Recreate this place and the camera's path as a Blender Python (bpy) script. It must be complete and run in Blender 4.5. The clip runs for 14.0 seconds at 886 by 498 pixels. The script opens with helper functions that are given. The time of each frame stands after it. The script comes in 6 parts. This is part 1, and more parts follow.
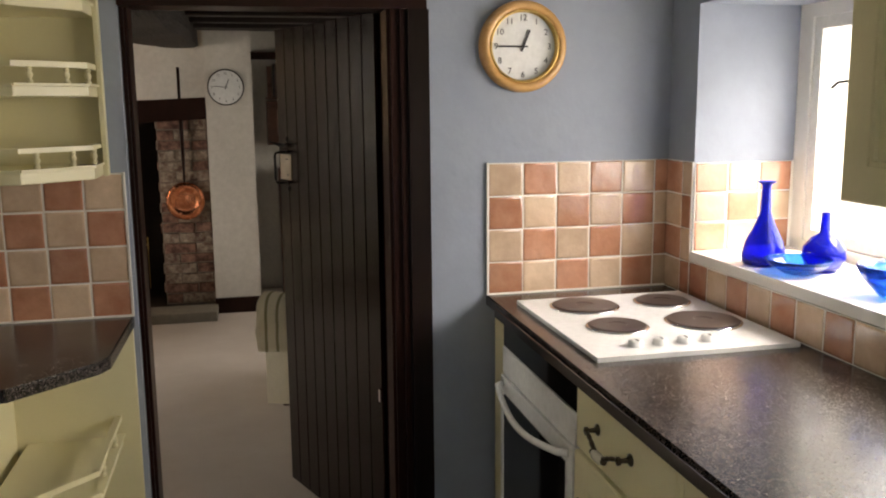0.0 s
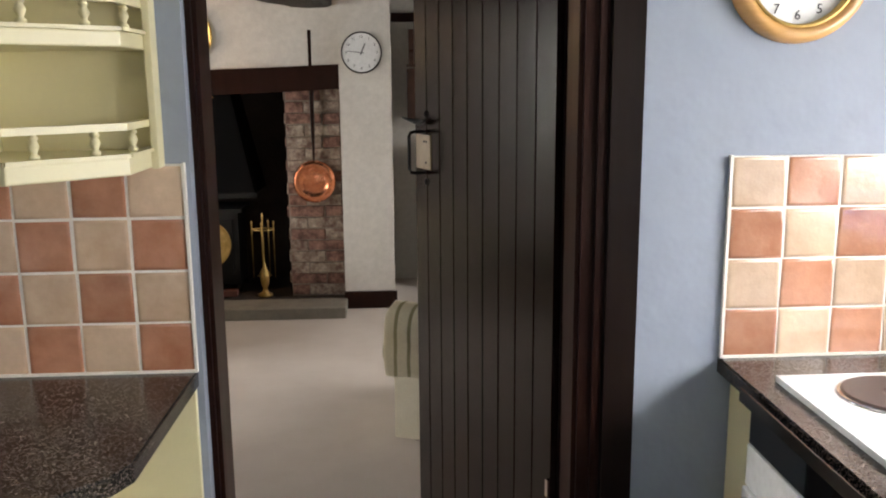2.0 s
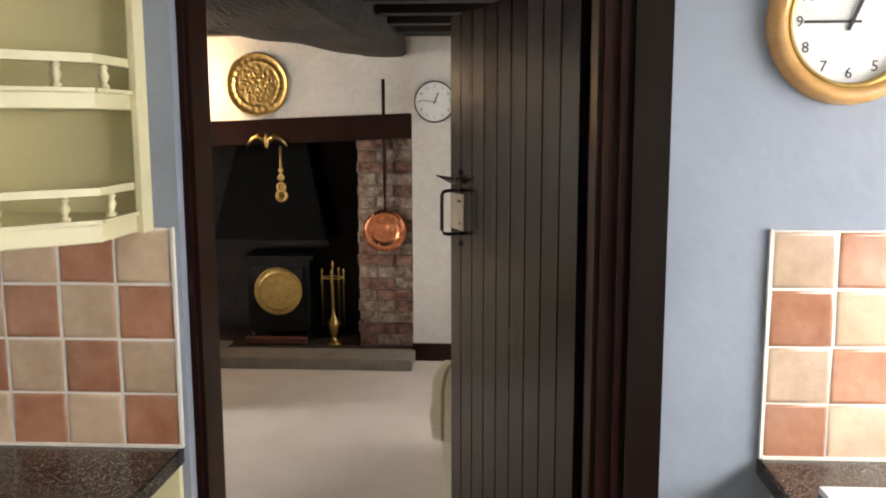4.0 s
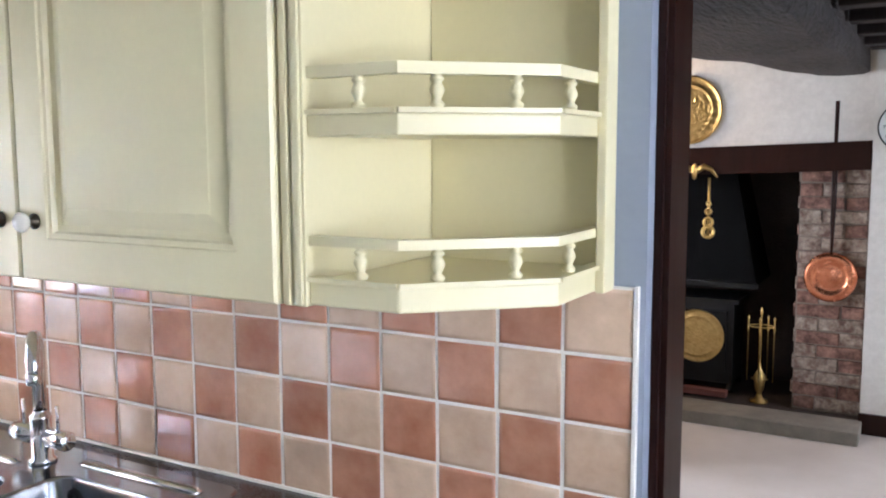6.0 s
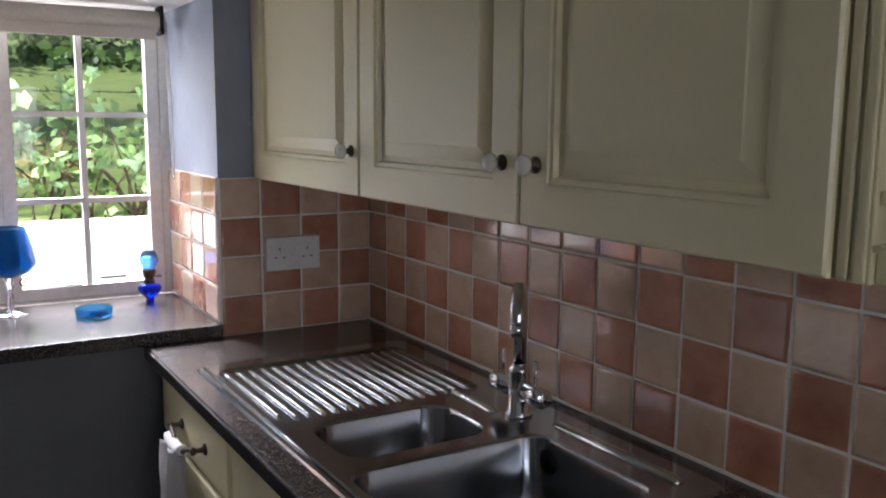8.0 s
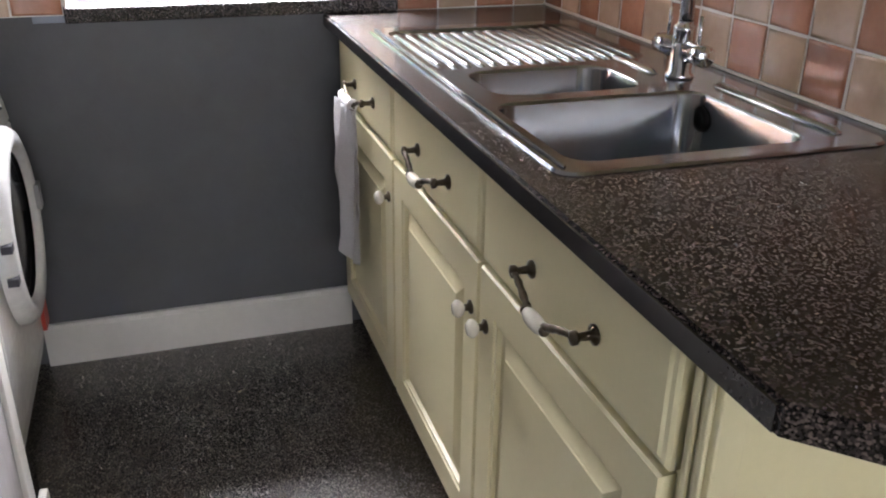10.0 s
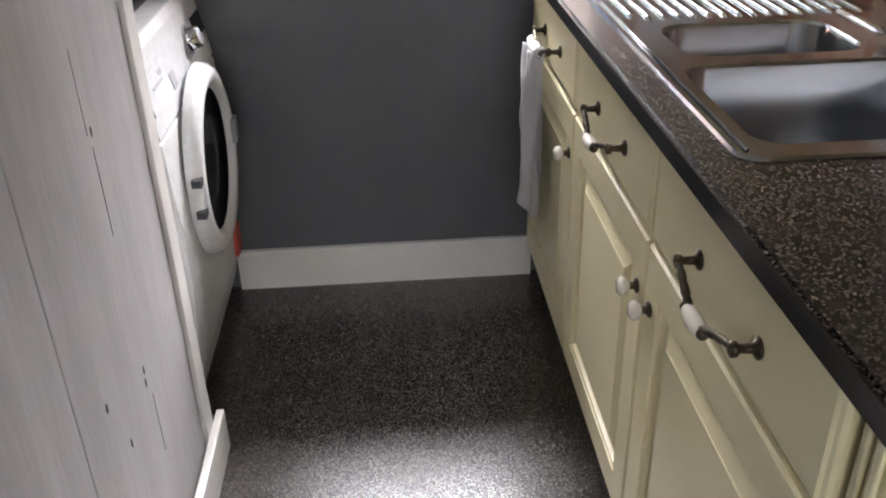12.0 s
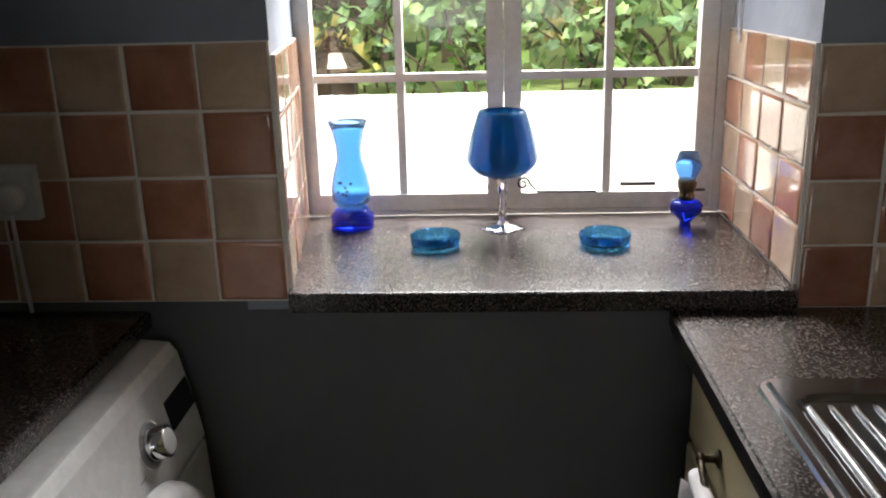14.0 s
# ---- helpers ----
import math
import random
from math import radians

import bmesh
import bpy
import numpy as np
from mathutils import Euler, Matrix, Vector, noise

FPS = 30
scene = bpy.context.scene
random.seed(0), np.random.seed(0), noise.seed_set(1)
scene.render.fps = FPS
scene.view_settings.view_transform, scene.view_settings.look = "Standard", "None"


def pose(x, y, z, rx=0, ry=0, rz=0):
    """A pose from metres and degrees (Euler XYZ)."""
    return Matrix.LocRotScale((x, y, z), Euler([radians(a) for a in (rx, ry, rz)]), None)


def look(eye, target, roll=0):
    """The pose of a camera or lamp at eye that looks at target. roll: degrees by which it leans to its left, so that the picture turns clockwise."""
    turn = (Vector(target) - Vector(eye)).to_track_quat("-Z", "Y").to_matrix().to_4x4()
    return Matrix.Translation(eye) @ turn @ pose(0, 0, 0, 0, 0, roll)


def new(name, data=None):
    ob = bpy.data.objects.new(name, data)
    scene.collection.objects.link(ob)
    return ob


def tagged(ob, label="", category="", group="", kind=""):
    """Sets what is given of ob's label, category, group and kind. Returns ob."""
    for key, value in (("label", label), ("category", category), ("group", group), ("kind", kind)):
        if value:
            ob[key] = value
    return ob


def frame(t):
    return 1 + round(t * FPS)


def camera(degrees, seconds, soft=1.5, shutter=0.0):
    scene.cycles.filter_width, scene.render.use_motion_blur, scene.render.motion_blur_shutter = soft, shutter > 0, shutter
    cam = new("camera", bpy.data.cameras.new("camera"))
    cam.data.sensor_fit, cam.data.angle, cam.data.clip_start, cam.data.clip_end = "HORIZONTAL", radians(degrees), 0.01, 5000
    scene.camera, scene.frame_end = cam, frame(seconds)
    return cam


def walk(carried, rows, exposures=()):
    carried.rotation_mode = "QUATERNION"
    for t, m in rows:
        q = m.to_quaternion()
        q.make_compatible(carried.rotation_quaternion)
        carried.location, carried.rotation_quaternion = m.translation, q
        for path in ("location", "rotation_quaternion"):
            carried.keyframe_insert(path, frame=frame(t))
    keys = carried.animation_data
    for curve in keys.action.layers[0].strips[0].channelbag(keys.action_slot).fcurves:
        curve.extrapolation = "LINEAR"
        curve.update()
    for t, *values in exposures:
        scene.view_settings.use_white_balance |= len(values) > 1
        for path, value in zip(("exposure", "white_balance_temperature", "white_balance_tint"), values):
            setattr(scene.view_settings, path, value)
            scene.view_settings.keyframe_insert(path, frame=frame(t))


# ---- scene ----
cam = camera(54.0, 14.0, soft=2.0)
PATH = [
    (0, (0.175, 3.034, 1.482), (0.603, 4.959, 1.153), -0.6),
    (0.5, (0.176, 3.276, 1.471), (0.452, 5.225, 1.114), -0.4),
    (1, (0.187, 3.517, 1.468), (0.402, 5.468, 1.084), -0.3),
    (1.5, (0.177, 3.716, 1.472), (0.35, 5.668, 1.074), -0.3),
    (2, (0.228, 3.923, 1.456), (0.338, 5.882, 1.07), -0.5),
    (2.2, (0.263, 3.982, 1.46), (0.36, 5.944, 1.084), -0.4),
    (4.3, (0.424, 4.107, 1.487), (0.185, 6.075, 1.224), -0.0),
    (4.5, (0.434, 4.152, 1.477), (0.051, 6.099, 1.232), -0.4),
    (5, (0.356, 4.243, 1.487), (-0.241, 6.137, 1.25), 0.0),
    (5.5, (0.262, 4.312, 1.485), (-0.507, 6.143, 1.253), -0.2),
    (6, (0.185, 4.405, 1.489), (-0.791, 6.137, 1.269), -0.2),
    (6.5, (0.098, 4.487, 1.486), (-1.1, 6.076, 1.286), 0.0),
    (7, (0.055, 4.494, 1.484), (-1.376, 5.878, 1.288), 0.3),
    (7.5, (0.016, 4.491, 1.477), (-1.586, 5.668, 1.259), 0.4),
    (8, (-0.007, 4.49, 1.448), (-1.697, 5.52, 1.159), 0.5),
    (8.5, (0.007, 4.477, 1.402), (-1.69, 5.454, 0.998), 0.6),
    (9, (0.027, 4.47, 1.341), (-1.644, 5.42, 0.787), 0.9),
    (9.2, (0.037, 4.471, 1.319), (-1.637, 5.372, 0.7), 1.0),
    (11.3, (0.143, 4.655, 1.247), (-1.598, 4.78, 0.269), -1.5),
    (11.5, (0.126, 4.647, 1.258), (-1.612, 4.767, 0.275), -1.6),
    (12, (0.018, 4.616, 1.286), (-1.732, 4.715, 0.323), -1.5),
    (12.5, (-0.212, 4.623, 1.302), (-1.997, 4.722, 0.405), -1.2),
    (13, (-0.457, 4.634, 1.331), (-2.283, 4.746, 0.523), -1.1),
    (13.5, (-0.668, 4.653, 1.365), (-2.542, 4.713, 0.67), -1.4),
    (14, (-0.848, 4.658, 1.401), (-2.758, 4.553, 0.817), -1.5),
]
EXPOSURES = [(0, 0.68, 7200, 11), (1.0, 1.25, 6800, 10), (2, 1.45, 6400, 10), (4.3, 1.6, 6600, 9), (5.5, 2.25, 5500, 12), (7, 0.9, 5400, 14), (8, -0.3, 5800, 16), (8.5, -0.75, 5900, 17), (9, 1.0, 6000, 16), (11.5, 0.95, 6000, 14), (12.5, 0.8, 6100, 14), (13.2, 0.12, 6200, 11), (14, -0.85, 6300, 10)]
walk(cam, [(t, look(eye, target, roll)) for t, eye, target, roll in PATH], EXPOSURES)

# ---- light ----
SUN_EL, SUN_AZ = radians(58), radians(125)
world = bpy.data.worlds.new("sky")
world.use_nodes = True
scene.world = world
sky = world.node_tree.nodes.new("ShaderNodeTexSky")
sky.sky_type, sky.sun_disc, sky.sun_elevation, sky.sun_rotation = "NISHITA", False, SUN_EL, SUN_AZ
world.node_tree.links.new(sky.outputs[0], world.node_tree.nodes["Background"].inputs[0])
world.node_tree.nodes["Background"].inputs[1].default_value = 0.15


def lamp(name, kind, m, energy, color=(1, 1, 1), size=1.0, size_y=None, spread=180):
    data = bpy.data.lights.new(name, kind)
    data.energy, data.color = energy, color
    if kind == "AREA":
        data.shape, data.size, data.size_y = "RECTANGLE", size, size_y or size
        data.spread = radians(spread)
    elif kind == "SUN":
        data.angle = size
    else:
        data.shadow_soft_size = size
    ob = new(name, data)
    ob.matrix_world = m
    return ob


SUN_FROM = Vector((math.sin(SUN_AZ) * math.cos(SUN_EL), math.cos(SUN_AZ) * math.cos(SUN_EL), math.sin(SUN_EL)))
lamp("sun", "SUN", look(SUN_FROM * 30, (0, 0, 0)), 5.0, (1.0, 0.95, 0.86), radians(0.5))
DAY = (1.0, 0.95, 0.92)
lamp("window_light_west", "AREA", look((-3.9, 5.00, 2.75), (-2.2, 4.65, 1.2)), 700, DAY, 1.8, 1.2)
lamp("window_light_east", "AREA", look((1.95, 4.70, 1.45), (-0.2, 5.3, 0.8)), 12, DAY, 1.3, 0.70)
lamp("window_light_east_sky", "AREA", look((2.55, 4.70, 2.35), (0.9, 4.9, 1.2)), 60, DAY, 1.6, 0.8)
# Weak fill lamp added behind the camera; its window is assumed.
lamp("fill_light_south", "AREA", look((0.45, 1.02, 1.4), (0.2, 5.6, 0.8)), 2, DAY, 1.4, 1.1)
# Both living room lamps are added, standing for assumed windows out of view.
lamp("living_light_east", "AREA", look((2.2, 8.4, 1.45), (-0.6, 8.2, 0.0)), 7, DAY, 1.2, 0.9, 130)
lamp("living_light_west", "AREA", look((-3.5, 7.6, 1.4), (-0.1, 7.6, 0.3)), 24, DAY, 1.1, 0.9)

# ---- materials ----


def nodes_of(name):
    m = bpy.data.materials.new(name)
    m.use_nodes = True
    nt = m.node_tree
    return m, nt, nt.nodes["Principled BSDF"]


def coords(nt, per_object=False):
    tc = nt.nodes.new("ShaderNodeTexCoord")
    if not per_object:
        return tc.outputs["Object"]
    info = nt.nodes.new("ShaderNodeObjectInfo")
    mul = nt.nodes.new("ShaderNodeMath")
    mul.operation = "MULTIPLY"
    mul.inputs[1].default_value = 37.0
    add = nt.nodes.new("ShaderNodeVectorMath")
    nt.links.new(info.outputs["Random"], mul.inputs[0])
    nt.links.new(tc.outputs["Object"], add.inputs[0])
    nt.links.new(mul.outputs[0], add.inputs[1])
    return add.outputs[0]


def noise_tex(nt, vec, scale, detail=4, rough=0.6, stretch=None):
    n = nt.nodes.new("ShaderNodeTexNoise")
    n.inputs["Scale"].default_value, n.inputs["Detail"].default_value, n.inputs["Roughness"].default_value = scale, detail, rough
    if stretch:
        mp = nt.nodes.new("ShaderNodeMapping")
        mp.inputs["Scale"].default_value = stretch
        nt.links.new(vec, mp.inputs[0])
        vec = mp.outputs[0]
    nt.links.new(vec, n.inputs["Vector"])
    return n.outputs["Fac"]


def ramp(nt, fac, stops):
    r = nt.nodes.new("ShaderNodeValToRGB")
    nt.links.new(fac, r.inputs[0])
    els = r.color_ramp.elements
    while len(els) < len(stops):
        els.new(0.5)
    for e, (p, c) in zip(els, stops):
        e.position, e.color = p, (*c, 1) if len(c) == 3 else (c[0], c[0], c[0], 1)
    return r.outputs[0]


def mix(nt, fac, a, b, mode="MIX"):
    m = nt.nodes.new("ShaderNodeMix")
    m.data_type, m.blend_type = "RGBA", mode
    for sock, v in ((m.inputs[0], fac), (m.inputs[6], a), (m.inputs[7], b)):
        if isinstance(v, bpy.types.NodeSocket):
            nt.links.new(v, sock)
        elif isinstance(v, tuple):
            sock.default_value = (*v, 1)
        else:
            sock.default_value = v
    return m.outputs[2]


def bump(nt, bsdf, height, strength, dist):
    b = nt.nodes.new("ShaderNodeBump")
    b.inputs["Strength"].default_value, b.inputs["Distance"].default_value = strength, dist
    nt.links.new(height, b.inputs["Height"])
    nt.links.new(b.outputs[0], bsdf.inputs["Normal"])


def surface(name, dark, light, rough=0.5, scale=6, fine=90, bumpy=0.15, depth=0.002, metal=0.0, stretch=None, per_object=False, spread=0.28, coat=0.0, rough_var=0.04, spec=0.5, mottle=0.88, wave=False, vary=0.0):
    m, nt, p = nodes_of(name)
    vec = coords(nt, per_object)
    big = noise_tex(nt, vec, scale, 4, 0.6, stretch)
    small = noise_tex(nt, vec, fine, 3, 0.6, stretch)
    c = ramp(nt, big, [(0.5 - spread, dark), (0.5 + spread, light)])
    shade = ramp(nt, small, [(0.3, (mottle, mottle, mottle)), (0.7, (1.0, 1.0, 1.0))])
    if vary:
        one = nt.nodes.new("ShaderNodeObjectInfo")
        tone = ramp(nt, one.outputs["Random"], [(0.0, (1 - vary, 1 - vary * 1.15, 1 - vary * 1.2)), (1.0, (1 + vary * 0.5, 1 + vary * 0.4, 1 + vary * 0.4))])
        c = mix(nt, 1.0, c, tone, "MULTIPLY")
    nt.links.new(mix(nt, 1.0, c, shade, "MULTIPLY"), p.inputs["Base Color"])
    nt.links.new(ramp(nt, big, [(0.3, (max(rough - rough_var, 0.02),)), (0.7, (rough + rough_var,))]), p.inputs["Roughness"])
    p.inputs["Metallic"].default_value = metal
    p.inputs["Coat Weight"].default_value = coat
    p.inputs["Specular IOR Level"].default_value = spec
    if bumpy:
        bump(nt, p, big if wave else small, bumpy, depth)
    return m


def speckled(name, dark, mid, light, scale, rough, bumpy=0.1, spec=0.5):
    m, nt, p = nodes_of(name)
    vec = coords(nt)
    v = nt.nodes.new("ShaderNodeTexVoronoi")
    v.inputs["Scale"].default_value = scale
    nt.links.new(vec, v.inputs["Vector"])
    sep = nt.nodes.new("ShaderNodeSeparateColor")
    nt.links.new(v.outputs["Color"], sep.inputs[0])
    c = ramp(nt, sep.outputs[0], [(0.2, dark), (0.5, mid), (0.65, mid), (0.95, light)])
    big = noise_tex(nt, vec, 5, 4)
    shade = ramp(nt, big, [(0.3, (0.8, 0.8, 0.8)), (0.7, (1.0, 1.0, 1.0))])
    nt.links.new(mix(nt, 1.0, c, shade, "MULTIPLY"), p.inputs["Base Color"])
    nt.links.new(ramp(nt, big, [(0.3, (rough - 0.015,)), (0.7, (rough + 0.02,))]), p.inputs["Roughness"])
    p.inputs["Specular IOR Level"].default_value = spec
    bump(nt, p, sep.outputs[0], bumpy, 0.0006)
    return m


def tinted_glass(name, color, rough=0.03, weight=1.0):
    m, nt, p = nodes_of(name)
    p.inputs["Base Color"].default_value = (*color, 1)
    p.inputs["Roughness"].default_value = rough
    p.inputs["IOR"].default_value = 1.45
    p.inputs["Transmission Weight"].default_value = weight
    n = noise_tex(nt, coords(nt), 40, 2)
    bump(nt, p, n, 0.05, 0.002)
    return m


def leafy(name, a, b):
    m, nt, p = nodes_of(name)
    geo = nt.nodes.new("ShaderNodeNewGeometry")
    c = ramp(nt, geo.outputs["Random Per Island"], [(0.0, a), (0.8, b), (1.0, tuple(min(1, x * 1.6) for x in b))])
    nt.links.new(c, p.inputs["Base Color"])
    p.inputs["Roughness"].default_value = 0.5
    p.inputs["Transmission Weight"].default_value = 0.0
    return m


# Grey wall paint, its colour taken darker to hold the shade below the sill.
PLASTER_DIM = surface("dimmed_grey_paint", (0.090, 0.093, 0.101), (0.112, 0.116, 0.126), 0.55, 5, 22, 0.35, 0.02, mottle=0.95, wave=True)
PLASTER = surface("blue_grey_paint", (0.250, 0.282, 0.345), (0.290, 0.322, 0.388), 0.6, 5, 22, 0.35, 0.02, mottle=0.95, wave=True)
WHITE_WALL = surface("white_limewash", (0.56, 0.53, 0.48), (0.66, 0.63, 0.58), 0.8, 2, 30, 0.4, 0.004)
CEILING = surface("white_ceiling_paint", (0.70, 0.70, 0.68), (0.78, 0.78, 0.76), 0.8, 2, 40, 0.2)
CREAM = surface("cream_cabinet_paint", (0.70, 0.635, 0.39), (0.73, 0.665, 0.42), 0.36, 1.2, 110, 0.015, 0.0008, rough_var=0.02, mottle=0.975)
WHITE_PAINT = surface("white_gloss_paint", (0.72, 0.70, 0.66), (0.80, 0.78, 0.74), 0.35, 5, 50, 0.05, mottle=0.96)
OLD_WHITE = surface("weathered_white_paint", (0.70, 0.68, 0.63), (0.84, 0.83, 0.80), 0.5, 12, 60, 0.5, 0.002)
DARK_WOOD = surface("dark_stained_oak", (0.012, 0.0036, 0.002), (0.022, 0.0065, 0.004), 0.34, 3, 30, 0.08, 0.001, stretch=(6, 6, 0.5), spec=0.16)
DOOR_WOOD = surface("dark_stained_boards", (0.009, 0.0042, 0.0034), (0.017, 0.0080, 0.0062), 0.20, 3, 26, 0.08, 0.001, stretch=(7, 7, 0.45), spec=0.24)
BEAM_WOOD = surface("old_oak_beam", (0.010, 0.007, 0.005), (0.042, 0.030, 0.023), 0.85, 4, 16, 1.0, 0.03, stretch=(4, 0.7, 4), mottle=0.6)
JOIST_WOOD = surface("dark_oak_joist", (0.008, 0.004, 0.003), (0.026, 0.014, 0.011), 0.65, 3, 22, 0.6, 0.008, stretch=(0.5, 3, 3))
GROUT = surface("pale_grout", (0.80, 0.75, 0.67), (0.86, 0.82, 0.76), 0.7, 20, 200, 0.3, 0.001)
TERRACOTTA = surface("terracotta_tile_glaze", (0.37, 0.155, 0.085), (0.55, 0.285, 0.175), 0.15, 11, 60, 0.30, 0.010, per_object=True, spread=0.2, wave=True, mottle=0.95, spec=0.7, coat=0.6, vary=0.20)
BUFF = surface("buff_tile_glaze", (0.52, 0.375, 0.255), (0.69, 0.52, 0.37), 0.15, 11, 60, 0.30, 0.010, per_object=True, spread=0.2, wave=True, mottle=0.95, spec=0.7, coat=0.6, vary=0.20)
WORKTOP = speckled("speckled_laminate", (0.008, 0.0062, 0.0056), (0.035, 0.0285, 0.026), (0.140, 0.110, 0.096), 410, 0.24, 0.0, 0.65)
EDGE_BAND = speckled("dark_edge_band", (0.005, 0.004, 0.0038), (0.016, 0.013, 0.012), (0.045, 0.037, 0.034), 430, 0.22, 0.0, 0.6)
VINYL = speckled("speckled_vinyl_floor", (0.018, 0.014, 0.011), (0.050, 0.041, 0.034), (0.22, 0.20, 0.175), 470, 0.24, 0.3, 0.9)
CARPET = surface("beige_carpet", (0.52, 0.46, 0.40), (0.62, 0.56, 0.50), 0.95, 3, 260, 0.6, 0.004)
STEEL = surface("brushed_steel", (0.33, 0.345, 0.365), (0.42, 0.435, 0.455), 0.17, 3, 60, 0.0, metal=1.0, rough_var=0.03, mottle=0.94)
CHROME = surface("chrome", (0.75, 0.75, 0.76), (0.82, 0.82, 0.83), 0.07, 10, 60, 0.0, metal=1.0, rough_var=0.02)
PEWTER = surface("antique_pewter", (0.05, 0.04, 0.03), (0.17, 0.14, 0.10), 0.3, 60, 200, 0.1, metal=1.0)
CERAMIC = surface("cream_ceramic", (0.70, 0.66, 0.56), (0.80, 0.77, 0.68), 0.15, 30, 80, 0.0, coat=0.4)
BRASS = surface("polished_brass", (0.46, 0.30, 0.09), (0.72, 0.51, 0.20), 0.32, 25, 90, 0.3, 0.003, 1.0)
COPPER = surface("beaten_copper", (0.62, 0.20, 0.09), (0.88, 0.36, 0.20), 0.25, 25, 70, 0.3, 0.003, 1.0)
IRON = surface("black_iron", (0.003, 0.003, 0.003), (0.008, 0.0075, 0.0075), 0.5, 20, 90, 0.3, 0.002, spec=0.25)
HOOD_IRON = surface("dull_black_iron", (0.0018, 0.0017, 0.0017), (0.0042, 0.0040, 0.0040), 0.75, 10, 60, 0.3, 0.002, spec=0.08)
SOOT = surface("sooty_brick", (0.010, 0.008, 0.007), (0.045, 0.030, 0.024), 0.9, 8, 60, 0.8, 0.01)
ENAMEL = surface("white_enamel", (0.76, 0.77, 0.77), (0.82, 0.82, 0.82), 0.2, 4, 50, 0.0)
PLASTIC = surface("white_plastic", (0.70, 0.70, 0.70), (0.78, 0.78, 0.77), 0.35, 4, 80, 0.05)
BLACK_GLASS = surface("black_glass", (0.008, 0.008, 0.009), (0.014, 0.014, 0.015), 0.06, 4, 80, 0.0, rough_var=0.02)
HOTPLATE = surface("cast_iron_hotplate", (0.045, 0.032, 0.030), (0.085, 0.062, 0.056), 0.35, 20, 150, 0.1, metal=0.3)
# Pale wood tone that holds the warm lamp reflection on the door boards.
SHEEN_WOOD = surface("warm_sheen_on_oak", (0.22, 0.155, 0.085), (0.36, 0.27, 0.16), 0.45, 8, 60, 0.2, stretch=(5, 5, 1))
PINE = surface("varnished_pine", (0.52, 0.27, 0.09), (0.68, 0.40, 0.16), 0.22, 6, 40, 0.1, stretch=(1, 1, 5), coat=0.4)
DIAL = surface("white_dial", (0.74, 0.74, 0.74), (0.80, 0.80, 0.79), 0.35, 4, 60, 0.0)
STONE = surface("hearth_stone", (0.14, 0.125, 0.10), (0.27, 0.245, 0.20), 0.8, 6, 50, 0.6, 0.004)
BRICK = surface("old_red_brick", (0.10, 0.042, 0.030), (0.36, 0.20, 0.145), 0.85, 16, 60, 0.8, 0.008, per_object=True, spread=0.14, mottle=0.6)
BRICK_PALE = surface("limewashed_brick", (0.16, 0.09, 0.065), (0.46, 0.39, 0.31), 0.85, 18, 60, 0.8, 0.008, per_object=True, spread=0.14, mottle=0.6)
MORTAR = surface("lime_mortar", (0.17, 0.135, 0.105), (0.27, 0.22, 0.175), 0.9, 20, 90, 0.7, 0.004)
RED_JAMB = surface("red_brown_stained_oak", (0.013, 0.0040, 0.0026), (0.026, 0.0078, 0.0048), 0.5, 3, 30, 0.08, 0.001, stretch=(6, 6, 0.5), spec=0.12)
PANEL_WOOD = surface("whitewashed_board", (0.38, 0.36, 0.365), (0.54, 0.52, 0.525), 0.5, 3, 28, 0.3, 0.002, stretch=(5, 5, 0.5))
FABRIC = surface("cream_linen", (0.74, 0.68, 0.52), (0.83, 0.78, 0.64), 0.9, 8, 240, 0.6, 0.003)
def striped(name, ground, stripe, scale, rough=0.95):
    m, nt, p = nodes_of(name)
    vec = coords(nt)
    w = nt.nodes.new("ShaderNodeTexWave")
    w.bands_direction = "Y"
    w.inputs["Scale"].default_value, w.inputs["Distortion"].default_value = scale, 0.8
    nt.links.new(vec, w.inputs["Vector"])
    c = ramp(nt, w.outputs["Fac"], [(0.0, stripe), (0.10, stripe), (0.20, ground), (1.0, ground)])
    n = noise_tex(nt, vec, 180, 3)
    nt.links.new(mix(nt, 1.0, c, ramp(nt, n, [(0.3, (0.85, 0.85, 0.85)), (0.7, (1.0, 1.0, 1.0))]), "MULTIPLY"), p.inputs["Base Color"])
    p.inputs["Roughness"].default_value = rough
    bump(nt, p, n, 0.7, 0.003)
    return m


THROW_STRIPED = striped("olive_striped_cream_throw", (0.80, 0.75, 0.60), (0.34, 0.31, 0.18), 5.5)
TOWEL = surface("white_towel_cloth", (0.80, 0.78, 0.80), (0.86, 0.85, 0.86), 0.95, 12, 300, 0.8, 0.003)
BLUE_GLASS = tinted_glass("cobalt_glass", (0.01, 0.03, 0.72), 0.05, 0.85)
SKY_GLASS = tinted_glass("turquoise_blue_glass", (0.015, 0.25, 0.56), 0.14, 0.78)
DISH_GLASS = tinted_glass("pale_turquoise_glass", (0.13, 0.52, 0.95), 0.03, 1.0)
BOWL_GLASS = tinted_glass("deep_blue_glass", (0.02, 0.20, 0.78), 0.05, 0.9)
PALE_BLUE_GLASS = tinted_glass("pale_blue_glass", (0.35, 0.62, 1.0), 0.05, 0.9)
CLEAR_GLASS = tinted_glass("clear_glass", (0.93, 0.93, 0.98), 0.02)
PANE = tinted_glass("window_pane", (0.97, 0.99, 0.98), 0.0)
